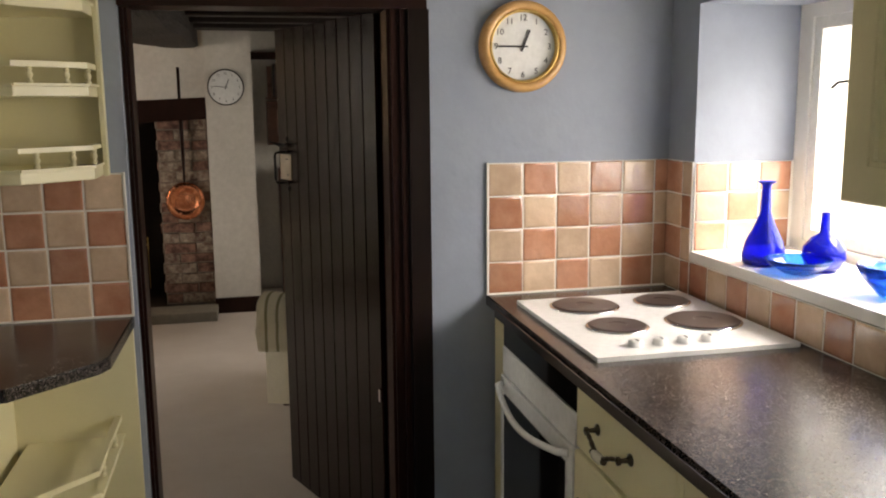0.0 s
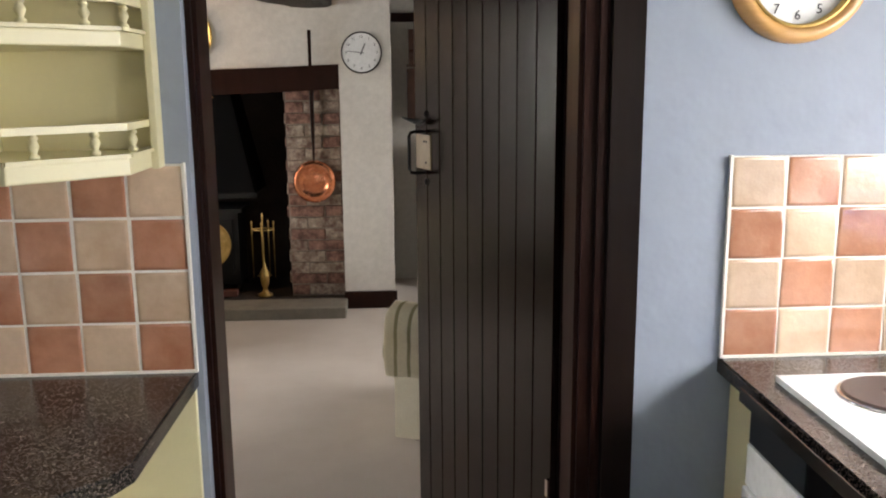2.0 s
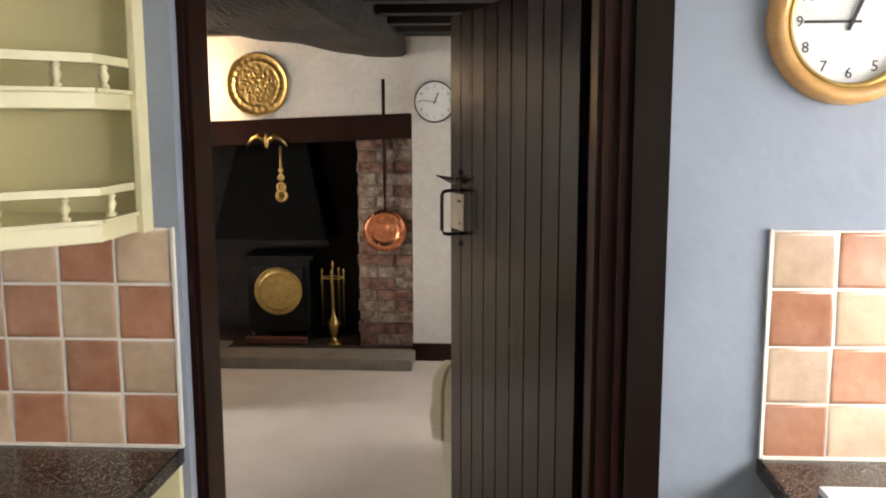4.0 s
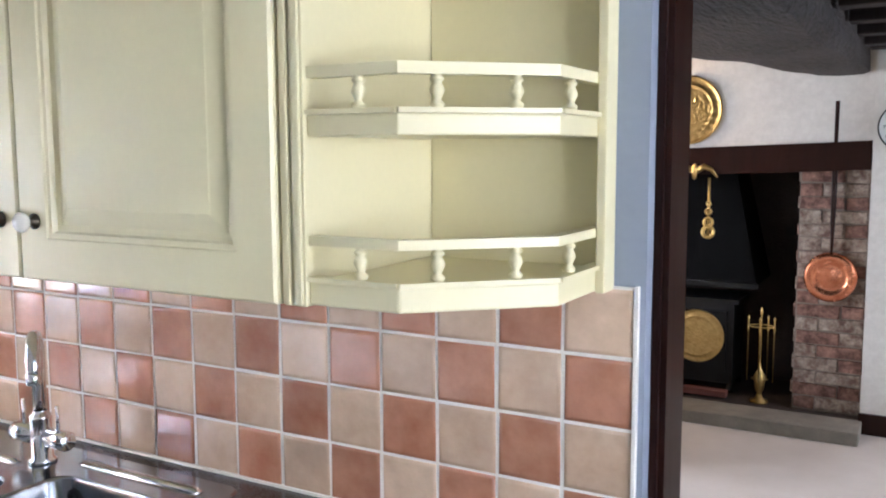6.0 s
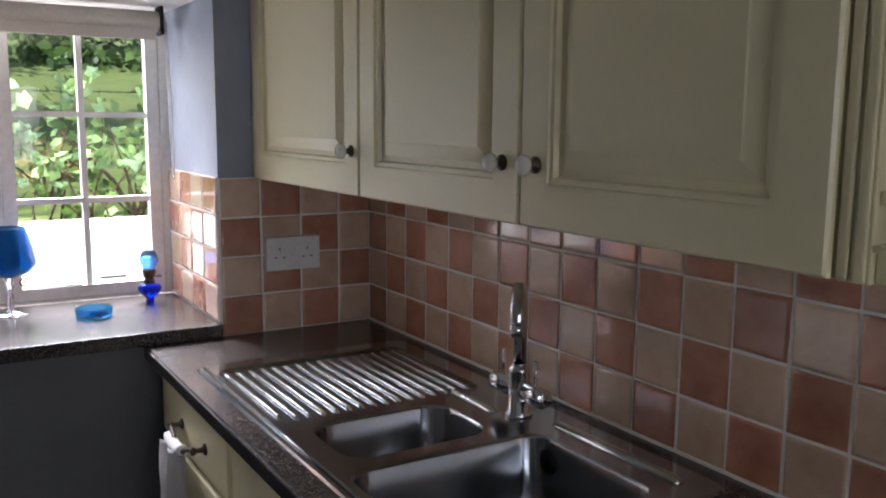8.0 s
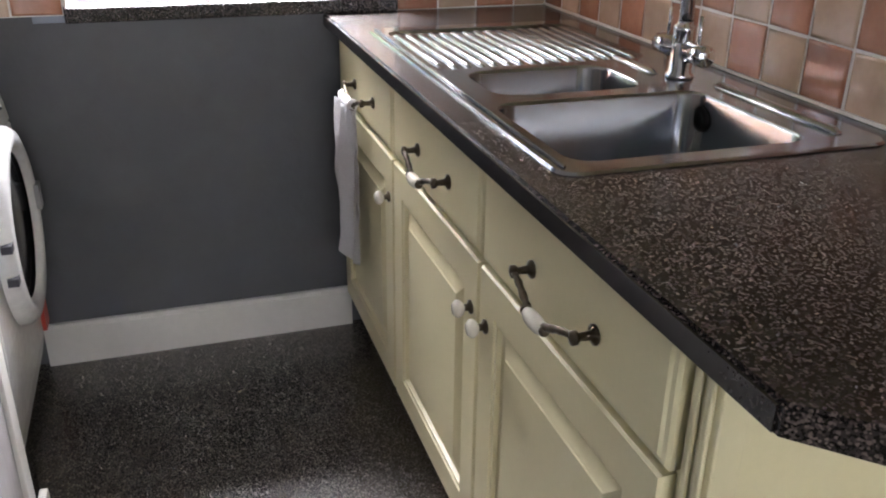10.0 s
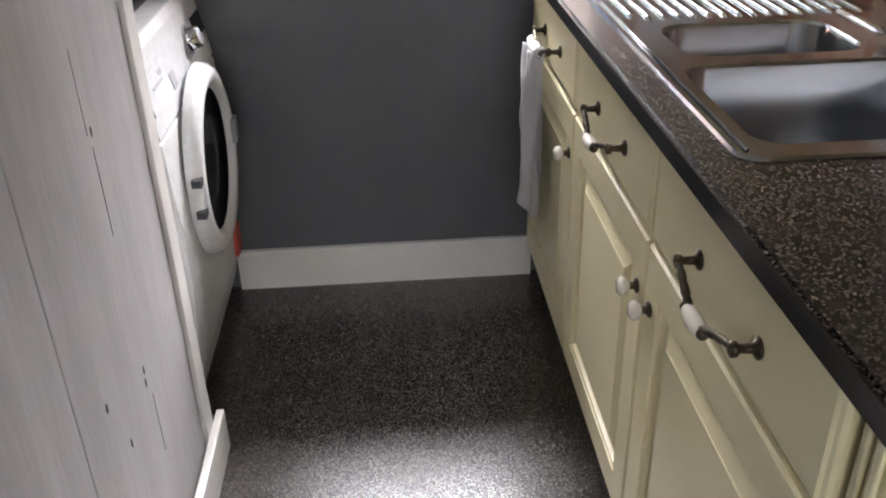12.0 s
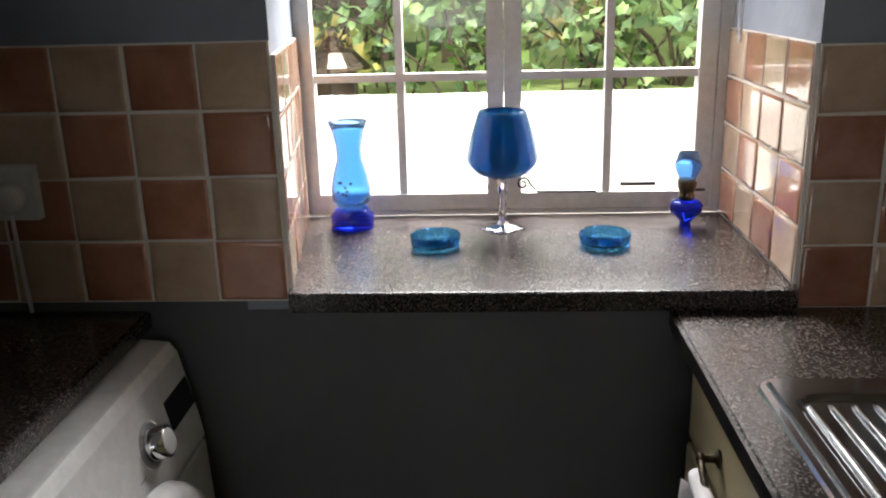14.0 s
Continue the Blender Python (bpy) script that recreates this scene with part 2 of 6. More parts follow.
RIB_STEEL = surface("smooth_pressed_steel", (0.60, 0.60, 0.60), (0.68, 0.68, 0.68), 0.16, 6, 80, 0.0, metal=1.0)
DOOR_GLASS = surface("smoked_door_glass", (0.004, 0.004, 0.004), (0.008, 0.008, 0.008), 0.09, 4, 80, 0.0, rough_var=0.02, spec=0.05)
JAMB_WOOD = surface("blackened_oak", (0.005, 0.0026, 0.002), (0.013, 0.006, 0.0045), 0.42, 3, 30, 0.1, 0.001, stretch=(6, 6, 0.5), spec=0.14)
DARK_FURN = surface("mahogany", (0.035, 0.012, 0.007), (0.09, 0.032, 0.018), 0.3, 4, 30, 0.2, stretch=(1, 1, 4))
GARDEN_WALL = surface("white_garden_wall", (0.70, 0.68, 0.62), (0.85, 0.83, 0.78), 0.9, 3, 30, 0.6, 0.01)
# Pale so that the added ground to the east throws back sunlight.
PALE_GROUND = surface("pale_bounce_ground", (0.55, 0.53, 0.49), (0.74, 0.72, 0.67), 0.9, 3, 45, 0.7, 0.01)
GRASS = surface("lawn", (0.20, 0.29, 0.06), (0.38, 0.45, 0.15), 0.9, 3, 60, 0.7, 0.02)
BARK = surface("bark", (0.05, 0.03, 0.02), (0.13, 0.09, 0.06), 0.9, 6, 30, 0.9, 0.02, stretch=(3, 3, 0.6))
LEAF = leafy("green_leaves", (0.05, 0.10, 0.035), (0.20, 0.30, 0.10))
LEAF_YELLOW = leafy("yellow_green_leaves", (0.20, 0.26, 0.06), (0.55, 0.45, 0.14))
FENCE = surface("weathered_fence_timber", (0.12, 0.08, 0.055), (0.27, 0.19, 0.13), 0.8, 5, 40, 0.5, 0.005, stretch=(3, 3, 0.5))
PRINT = surface("dark_print", (0.02, 0.02, 0.03), (0.03, 0.03, 0.04), 0.6, 5, 50, 0.0)
RED = surface("red_badge", (0.5, 0.06, 0.04), (0.55, 0.08, 0.05), 0.5, 5, 50, 0.0)
RECEDGREY = surface("silver_print", (0.30, 0.30, 0.32), (0.40, 0.40, 0.42), 0.4, 5, 50, 0.0)
BLIND = surface("cream_blind_cloth", (0.62, 0.56, 0.47), (0.72, 0.67, 0.58), 0.8, 6, 200, 0.2)

glow, gnt, gp = nodes_of("warm_bulb")
gp.inputs["Emission Color"].default_value = (1.0, 0.55, 0.2, 1)
gp.inputs["Emission Strength"].default_value = 12

# ---- builders ----


def base(name, at=(0, 0, 0), label="", category="", group="", rz=0):
    ob = new(name)
    ob.matrix_world = pose(*at, 0, 0, rz)
    ob.empty_display_size = 0.05
    return tagged(ob, label, category, group)


def mesh_of(name, bm, material, smooth=False):
    me = bpy.data.meshes.new(name)
    if smooth:
        for f in bm.faces:
            f.smooth = True
    bm.to_mesh(me)
    bm.free()
    me.materials.append(material)
    return me


def part(name, bm, material, parent=None, label="", smooth=False, kind="", local=True, bevel=0.0):
    """One mesh object. With local=False the bmesh is in the world's coordinates and is shifted to its parent's base."""
    if parent is not None and not local:
        bmesh.ops.translate(bm, verts=bm.verts, vec=-world_at(parent))
    if bevel:
        bmesh.ops.bevel(bm, geom=[e for e in bm.edges if len(e.link_faces) == 2 and e.calc_face_angle(0) > 0.5], offset=bevel, segments=2, affect="EDGES", profile=0.6)
    ob = new(name, mesh_of(name, bm, material, smooth))
    if parent is not None:
        ob.parent = parent
    return tagged(ob, label, kind=kind)


def world_at(ob):
    v = Vector((0, 0, 0))
    while ob is not None:
        v += ob.location
        ob = ob.parent
    return v


def structure(name, bm, material, smooth=False, bevel=0.0):
    return part(name, bm, material, None, kind="structure", smooth=smooth, bevel=bevel)


def box(bm, x0, x1, y0, y1, z0, z1, m=None):
    vs = [bm.verts.new((x, y, z)) for z in (z0, z1) for x, y in ((x0, y0), (x1, y0), (x1, y1), (x0, y1))]
    for f in ((3, 2, 1, 0), (4, 5, 6, 7), (0, 1, 5, 4), (1, 2, 6, 5), (2, 3, 7, 6), (3, 0, 4, 7)):
        bm.faces.new([vs[i] for i in f])
    if m is not None:
        bmesh.ops.transform(bm, matrix=m, verts=vs)
    return vs


def boxes(*rows):
    bm = bmesh.new()
    for r in rows:
        box(bm, *r)
    return bm


def prism(pts, z0, z1):
    bm = bmesh.new()
    low = [bm.verts.new((x, y, z0)) for x, y in pts]
    top = [bm.verts.new((x, y, z1)) for x, y in pts]
    n = len(pts)
    bm.faces.new(low[::-1])
    bm.faces.new(top)
    for i in range(n):
        bm.faces.new((low[i], low[(i + 1) % n], top[(i + 1) % n], top[i]))
    bmesh.ops.recalc_face_normals(bm, faces=bm.faces)
    return bm


def lathe(profile, n=32, at=(0, 0, 0), m=None, flute=0.0, flutes=0, bm=None):
    """Turned round z; profile is (radius, height) rows."""
    bm = bm or bmesh.new()
    rings, made = [], []
    for r, z in profile:
        if r < 1e-5:
            rings.append([bm.verts.new((at[0], at[1], at[2] + z))])
        else:
            ring = []
            for i in range(n):
                a = 2 * math.pi * i / n
                rr = r * (1 + flute * math.cos(flutes * a))
                ring.append(bm.verts.new((at[0] + rr * math.cos(a), at[1] + rr * math.sin(a), at[2] + z)))
            rings.append(ring)
        made += rings[-1]
    for a, b in zip(rings, rings[1:]):
        for i in range(n):
            j = (i + 1) % n
            if len(a) == 1 and len(b) == 1:
                continue
            if len(a) == 1:
                bm.faces.new((a[0], b[j], b[i]))
            elif len(b) == 1:
                bm.faces.new((a[i], a[j], b[0]))
            else:
                bm.faces.new((a[i], a[j], b[j], b[i]))
    if m is not None:
        bmesh.ops.transform(bm, matrix=m, verts=made)
    bmesh.ops.recalc_face_normals(bm, faces=bm.faces)
    return bm


def tube(points, r, n=10, bm=None, radii=None):
    """A round bar along the points."""
    bm = bm or bmesh.new()
    pts = [Vector(p) for p in points]
    rings = []
    up = Vector((0, 0, 1))
    for i, p in enumerate(pts):
        d = (pts[min(i + 1, len(pts) - 1)] - pts[max(i - 1, 0)]).normalized()
        side = d.cross(up)
        if side.length < 0.05:
            side = d.cross(Vector((0, 1, 0)))
        side.normalize()
        other = side.cross(d)
        rr = radii[i] if radii else r
        rings.append([bm.verts.new(p + side * rr * math.cos(2 * math.pi * k / n) + other * rr * math.sin(2 * math.pi * k / n)) for k in range(n)])
    for a, b in zip(rings, rings[1:]):
        for k in range(n):
            bm.faces.new((a[k], a[(k + 1) % n], b[(k + 1) % n], b[k]))
    bm.faces.new(rings[0][::-1])
    bm.faces.new(rings[-1])
    bmesh.ops.recalc_face_normals(bm, faces=bm.faces)
    return bm


def panel(w, h, rings, m):
    """A moulded board in the local x-z plane that faces -y: rings of (inset, height of the face), the first at the back."""
    bm = bmesh.new()
    loops = []
    for inset, d in rings:
        loops.append([bm.verts.new((x, -d, z)) for x, z in ((inset, inset), (w - inset, inset), (w - inset, h - inset), (inset, h - inset))])
    bm.faces.new(loops[0][::-1])
    for a, b in zip(loops, loops[1:]):
        for k in range(4):
            bm.faces.new((a[k], a[(k + 1) % 4], b[(k + 1) % 4], b[k]))
    bm.faces.new(loops[-1])
    bmesh.ops.transform(bm, matrix=m, verts=bm.verts)
    bmesh.ops.recalc_face_normals(bm, faces=bm.faces)
    return bm


DOOR_RINGS = [(0, 0), (0, 0.016), (0.003, 0.020), (0.062, 0.020), (0.064, 0.017), (0.071, 0.0165), (0.074, 0.009), (0.084, 0.008), (0.107, 0.0165), (0.109, 0.018)]
DRAWER_RINGS = [(0, 0), (0, 0.012), (0.004, 0.016), (0.010, 0.017), (0.014, 0.020)]
FLAT_RINGS = [(0, 0), (0, 0.016), (0.003, 0.019)]
Y_TURN = pose(0, 0, 0, 90)  # turns z to -y


def knob(parent, x, y, z, rz=0):
    """A ceramic knob on a metal rose, standing off a face that looks along -y turned by rz."""
    k = base("knob")
    k.parent = parent
    k.matrix_world = pose(x, y, z, 0, 0, rz)
    k.location = Vector((x, y, z)) - world_at(parent)
    part("rose", lathe([(0, 0), (0.012, 0), (0.012, 0.003), (0.006, 0.006), (0.006, 0.014), (0.009, 0.016)], 16, m=Y_TURN), PEWTER, k, "dark pewter rose", smooth=True)
    part("grip", lathe([(0.007, 0.013), (0.0115, 0.016), (0.0150, 0.021), (0.0148, 0.026), (0.010, 0.031), (0, 0.032)], 18, m=Y_TURN), CERAMIC, k, "glazed cream ceramic grip", smooth=True)
    return k


def bow_handle(parent, x, y, z, w=0.165, rz=0):
    """A swagged pewter handle with a ceramic middle."""
    h = base("handle")
    h.parent = parent
    h.matrix_world = pose(x, y, z, 0, 0, rz)
    h.location = Vector((x, y, z)) - world_at(parent)
    for s in (-1, 1):
        bm = lathe([(0, 0), (0.013, 0), (0.013, 0.003), (0.006, 0.007), (0.005, 0.020), (0.009, 0.024), (0.009, 0.030), (0, 0.033)], 14, at=(0, 0, 0), m=pose(s * w / 2, 0, 0, 90))
        part("mount", bm, PEWTER, h, smooth=True)
    pts, rad = [], []
    for i in range(29):
        u = i / 28
        drop = math.sin(math.pi * u)
        pts.append((-w / 2 + w * u + 0.010 * math.sin(2 * math.pi * u), -0.027 - 0.007 * drop, 0.004 * math.sin(3 * math.pi * u) * (1 - drop) - 0.026 * drop ** 1.2))
        rad.append(0.0036 + 0.0016 * math.cos(10 * math.pi * u) ** 2 + 0.0015 * drop)
    part("bar", tube(pts, 0.004, 8, radii=rad), PEWTER, h, smooth=True)
    c = pts[14]
    part("grip", tube([(c[0] + d, c[1], c[2] + 3.0 * d * d) for d in (-0.026, -0.023, -0.014, 0, 0.014, 0.023, 0.026)], 0.009, 14, radii=[0.0062, 0.0082, 0.0100, 0.0107, 0.0100, 0.0082, 0.0062]), CERAMIC, h, "glazed cream ceramic middle", smooth=True)
    for e in (-1, 1):
        part("collar", tube([(c[0] + e * d, c[1], c[2] + 3.0 * d * d) for d in (0.0255, 0.0275, 0.0305, 0.033)], 0.008, 12, radii=[0.0068, 0.0076, 0.0072, 0.0046]), PEWTER, h, smooth=True)
    return h

# ---- structure ----
NY, WX, EX = 5.565, -2.16, 1.47  # kitchen wall faces: north, west, east
TOP = 2.12
CW = 0.125  # thickness of the wall with the door
wall_north = structure("wall_north", boxes(
    (WX, -0.150, NY, NY + CW, 0, TOP), (0.697, EX, NY, NY + CW, 0, TOP), (-0.150, 0.697, NY, NY + CW, 1.86, TOP)), PLASTER)
wall_west = structure("wall_west", boxes(
    (WX - 0.5, WX, 3.45, 4.265, 0.918, TOP), (WX - 0.5, WX, 5.14, NY + CW, 0.90, TOP),
    (WX - 0.5, WX, 4.265, 5.14, 1.76, TOP)), PLASTER)
# Under sill height the wall's dimness is put into its colour.
wall_west_lower = structure("wall_west_lower", boxes((WX - 0.5, WX, 3.45, NY + CW, 0, 0.899), (WX - 0.5, WX, 3.45, 4.265, 0.899, 0.917)), PLASTER_DIM)
part("reveal", prism([(WX, 4.265), (WX, 4.335), (WX - 0.5, 4.2655), (WX - 0.5, 4.265)], 0.90, 1.76), PLASTER, wall_west)
wall_east = structure("wall_east", boxes(
    (EX, EX + 0.38, 5.40, NY + CW, 0, TOP), (EX, EX + 0.38, 0.9, 4.0, 0, TOP),
    (EX, EX + 0.38, 4.0, 5.40, 0, 1.005), (EX, EX + 0.38, 4.0, 5.40, 1.76, TOP)), PLASTER)
wall_south = structure("wall_south", boxes(
    (WX - 0.5, -0.55, 3.35, 3.45, 0, TOP), (-0.65, -0.55, 0.9, 3.35, 0, TOP),
    (-0.55, -0.30, 0.9, 1.05, 0, TOP), (1.20, EX, 0.9, 1.05, 0, TOP), (-0.30, 1.20, 0.9, 1.05, 0, 0.9), (-0.30, 1.20, 0.9, 1.05, 2.0, TOP)), PLASTER)
floor = structure("floor", boxes((WX, EX, 0.9, NY + 0.06, -0.1, 0)), VINYL)
ceiling = structure("ceiling", boxes((WX - 0.5, EX + 0.38, 0.9, NY + CW, TOP, TOP + 0.12)), CEILING)
LX0, LX1, LY0, LY1 = -3.2, 2.0, NY + CW, 9.40
structure("wall_living_south", boxes((LX0, WX - 0.5, LY0 - 0.1, LY0, 0, 2.12), (EX + 0.38, LX1, LY0 - 0.1, LY0, 0, 2.12)), WHITE_WALL)
structure("wall_living_facing", boxes((WX - 0.5, -0.163, LY0 + 0.001, LY0 + 0.006, 0, 2.1), (0.697, EX + 0.38, LY0 + 0.001, LY0 + 0.006, 0, 2.1), (-0.150, 0.697, LY0 + 0.001, LY0 + 0.006, 1.86, 2.1)), WHITE_WALL)
structure("wall_living_east", boxes((LX1, LX1 + 0.3, LY0 - 0.1, 7.7, 0, 2.12), (LX1, LX1 + 0.3, 9.1, 10.4, 0, 2.12), (LX1, LX1 + 0.3, 7.7, 9.1, 0, 0.9), (LX1, LX1 + 0.3, 7.7, 9.1, 1.9, 2.12)), WHITE_WALL)
structure("wall_living_west", boxes((LX0 - 0.3, LX0, LY0 - 0.1, 7.0, 0, 2.12), (LX0 - 0.3, LX0, 8.2, 10.4, 0, 2.12), (LX0 - 0.3, LX0, 7.0, 8.2, 0, 0.9), (LX0 - 0.3, LX0, 7.0, 8.2, 1.9, 2.12)), WHITE_WALL)
structure("white_pier", boxes((-0.095, 0.225, 9.385, 10.2, 0, 2.055)), WHITE_WALL, bevel=0.006)
structure("wall_living_north", boxes(
    (LX0, LX1, 10.2, 10.4, 0, 2.12), (LX0, -2.45, LY1 + 0.02, 10.2, 0, 2.12),
    ), WHITE_WALL, bevel=0.006)
structure("chimney_wall", boxes((-2.45, -0.097, LY1 + 0.02, 9.60, 1.50, 2.055)), WHITE_WALL)
structure("ceiling_living", boxes((LX0 - 0.3, LX1 + 0.3, LY0, 10.4, 2.06, 2.18)), JOIST_WOOD)
structure("floor_living", boxes((LX0, LX1, NY + 0.06, 10.2, -0.1, 0.004)), CARPET)
structure("door_threshold", boxes((-0.13, 0.60, NY + 0.03, NY + 0.09, 0, 0.010)), BRASS)
structure("baseboard_pier", boxes((-0.10, 0.237, 9.365, 9.383, 0.004, 0.115)), DARK_WOOD, bevel=0.004)
structure("baseboard_west", boxes((WX, WX + 0.018, 4.16, 4.99, 0, 0.108), (WX, WX + 0.014, 4.16, 4.99, 0.108, 0.119)), WHITE_PAINT, bevel=0.003)
structure("window_head_timber", boxes((WX - 0.02, WX + 0.02, 4.20, 5.20, 1.762, 1.90)), DARK_WOOD, bevel=0.006)

# door frame
door_frame = tagged(new("door_frame"), "dark brown stained timber door frame with beaded edges", "door frame", kind="structure")
part("jamb", boxes((-0.165, -0.129, NY + 0.036, NY + CW + 0.008, 0, 1.752), (-0.149, -0.138, NY + 0.028, NY + 0.0355, 0, 1.752)), DARK_WOOD, door_frame, bevel=0.004)
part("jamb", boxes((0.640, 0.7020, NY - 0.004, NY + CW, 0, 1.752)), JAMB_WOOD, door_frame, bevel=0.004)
part("jamb", boxes((0.580, 0.6395, NY + 0.014, NY + CW, 0, 1.752), (0.590, 0.600, NY + 0.007, NY + 0.0135, 0, 1.752), (0.618, 0.630, NY + 0.004, NY + 0.0135, 0, 1.752)), RED_JAMB, door_frame, bevel=0.003)
part("head", boxes((-0.150, 0.6965, NY - 0.004, NY + CW, 1.752, 1.86)), DARK_WOOD, door_frame, bevel=0.004)

# ---- boarded door, standing open ----
H0, H1 = Vector((0.590, NY + CW + 0.030, 0)), Vector((0.316, 6.395, 0))
door_w = (H1 - H0).length
door_1 = base("door", (H0.x, H0.y, 0.012), "dark brown boarded ledged door standing open", "door", rz=math.degrees(math.atan2(H1.y - H0.y, H1.x - H0.x)))
bw = door_w / 9
for i in range(9):
    w = bw - 0.006
    bm = bmesh.new()
    box(bm, i * bw + 0.003, i * bw + 0.003 + w, 0.004, 0.028, 0, 1.745)
    part("board", bm, DOOR_WOOD, door_1, bevel=0.004)
part("backing", boxes((0.001, door_w - 0.001, -0.012, 0.008, 0.0, 1.745)), IRON, door_1, "black shadow gap backing")
for z in (0.25, 0.9, 1.5):
    part("ledge", boxes((0.03, door_w - 0.03, -0.034, -0.012, z, z + 0.12)), DOOR_WOOD, door_1, bevel=0.004)
LX, LZ = door_w - 0.028, 1.262
FACE = 0.028  # the boards' near face
latch = base("thumb_latch")
latch.parent = door_1
latch.location = (LX - 0.012, FACE, LZ)
latch.scale = (1.15, 1.15, 1.15)
part("ring_pull", tube([(-0.030, 0.002, 0.034), (-0.028, 0.028, 0.034), (-0.027, 0.038, 0.032), (-0.026, 0.042, 0.024), (-0.026, 0.042, -0.054), (-0.027, 0.038, -0.062), (-0.028, 0.028, -0.064), (-0.030, 0.002, -0.064)], 0.0042, 8), IRON, latch, smooth=True)
# Thin plate painted as the warm glow reflected beside the latch.
part("back_plate", boxes((-0.060, 0.024, 0, 0.002, -0.056, 0.026)), SHEEN_WOOD, latch, "pale patch carrying the warm sheen beside the latch", bevel=0.001)
part("lever", tube([(-0.075, 0.018, 0.066), (-0.052, 0.016, 0.058), (-0.03, 0.014, 0.055), (-0.012, 0.016, 0.056), (0.008, 0.030, 0.062), (0.018, 0.040, 0.066)], 0.004, 8, radii=[0.0015, 0.0035, 0.0075, 0.0075, 0.0035, 0.0015]), IRON, latch, smooth=True)
for x, z in ((-0.036, 0.010), (-0.024, 0.010), (-0.034, -0.040)):
    part("nail", lathe([(0.0035, 0.002), (0.0025, 0.0035), (0, 0.004)], 8, m=pose(x, 0, z, -90)), IRON, latch)
for z in (0.075, -0.085):
    part("finial", lathe([(0, 0), (0.008, 0), (0.009, 0.002), (0.004, 0.005), (0, 0.006)], 10, m=pose(-0.034, 0, z, -90)), IRON, latch, smooth=True)
for z in (0.35, 1.42):
    part("hinge", boxes((0.004, 0.30, -0.040, -0.035, z - 0.02, z + 0.02)), IRON, door_1)
part("strike_catch", boxes((0.004, 0.014, 0.028, 0.034, 0.52, 0.56)), CHROME, door_1)

# ---- window to the west ----


def glazed(name, parent, w, h, cols, rows, bar=0.022, rail=0.028, d=0.036):
    """A casement in its own x-z plane, facing -y."""
    c = base(name)
    c.parent = parent
    bm = boxes((0, rail, 0, d, 0, h), (w - rail, w, 0, d, 0, h), (rail, w - rail, 0, d, 0, rail), (rail, w - rail, 0, d, h - rail, h))
    part("casement_frame", bm, OLD_WHITE, c, bevel=0.004)
    iw, ih = w - 2 * rail, h - 2 * rail
    for i in range(1, cols):
        x = rail + iw * i / cols
        part("glazing_bar", boxes((x - bar / 2, x + bar / 2, 0.006, d - 0.004, rail, h - rail)), OLD_WHITE, c, bevel=0.004)
    for j in range(1, rows):
        z = rail + ih * j / rows
        part("glazing_bar", boxes((rail, w - rail, 0.008, d - 0.006, z - bar / 2, z + bar / 2)), OLD_WHITE, c, bevel=0.004)
    for i in range(cols):
        for j in range(rows):
            x0, z0 = rail + iw * i / cols, rail + ih * j / rows
            p = part("pane", boxes((x0 + 0.002, x0 + iw / cols - 0.002, d / 2, d / 2 + 0.003, z0 + 0.002, z0 + ih / rows - 0.002)), PANE, c)
            p.visible_shadow = False
    return c


window_1 = tagged(new("window_1"), "white painted small-paned casement window with chipped paint", "window", kind="structure")
GX = -2.62
part("window_frame", boxes((GX - 0.05, GX, 4.225, 4.270, 0.935, 1.79), (GX - 0.05, GX, 5.115, 5.165, 0.935, 1.79),
                           (GX - 0.05, GX, 4.270, 5.115, 0.935, 0.944), (GX - 0.05, GX, 4.270, 5.115, 1.735, 1.79)), OLD_WHITE, window_1, bevel=0.004)
for y0 in (4.271, 4.693):
    c = glazed("casement", window_1, 0.420, 0.790, 2, 3, bar=0.016, rail=0.034)
    c.matrix_world = pose(GX - 0.004, y0, 0.945, 0, 0, 90)
part("window_stay", tube([(GX + 0.012, 4.73 + 0.014 * math.cos(a) * (1 - a / 11), 1.002 + 0.014 * math.sin(a) * (1 - a / 11)) for a in [k * 0.5 for k in range(18)]][::-1] + [(GX + 0.012, 4.76, 0.985), (GX + 0.012, 4.88, 0.984)], 0.0022, 6), IRON, window_1, "black iron curled stay", smooth=True)
part("window_catch", boxes((GX + 0.001, GX + 0.012, 4.93, 5.00, 0.995, 1.001)), IRON, window_1)
window_sill = part("window_sill", prism([(GX, 4.274), (WX, 4.337), (WX + 0.022, 4.337), (WX + 0.022, 5.138), (GX, 5.138)], 0.900, 0.935), WORKTOP, window_1, "dark speckled laminate window board", bevel=0.004)
reveal_head = structure("window_head_lining", boxes((GX - 0.05, WX - 0.02, 4.300, 5.139, 1.752, 1.759)), WHITE_PAINT)

blind = base("roller_blind", (-2.50, 4.71, 1.712), "rolled-up cream roller blind under the window head", "blind")
part("roll", lathe([(0, -0.38), (0.026, -0.38), (0.028, -0.375), (0.028, 0.375), (0.026, 0.38), (0, 0.38)], 20, m=pose(0, 0, 0, 90)), BLIND, blind, smooth=False)
part("hem_bar", boxes((0.010, 0.020, -0.37, 0.37, -0.050, -0.020)), BLIND, blind, bevel=0.003)
for s in (-1, 1):
    part("bracket", boxes((-0.03, 0.03, s * 0.385 - 0.004, s * 0.385 + 0.004, -0.035, 0.040)), IRON, blind)
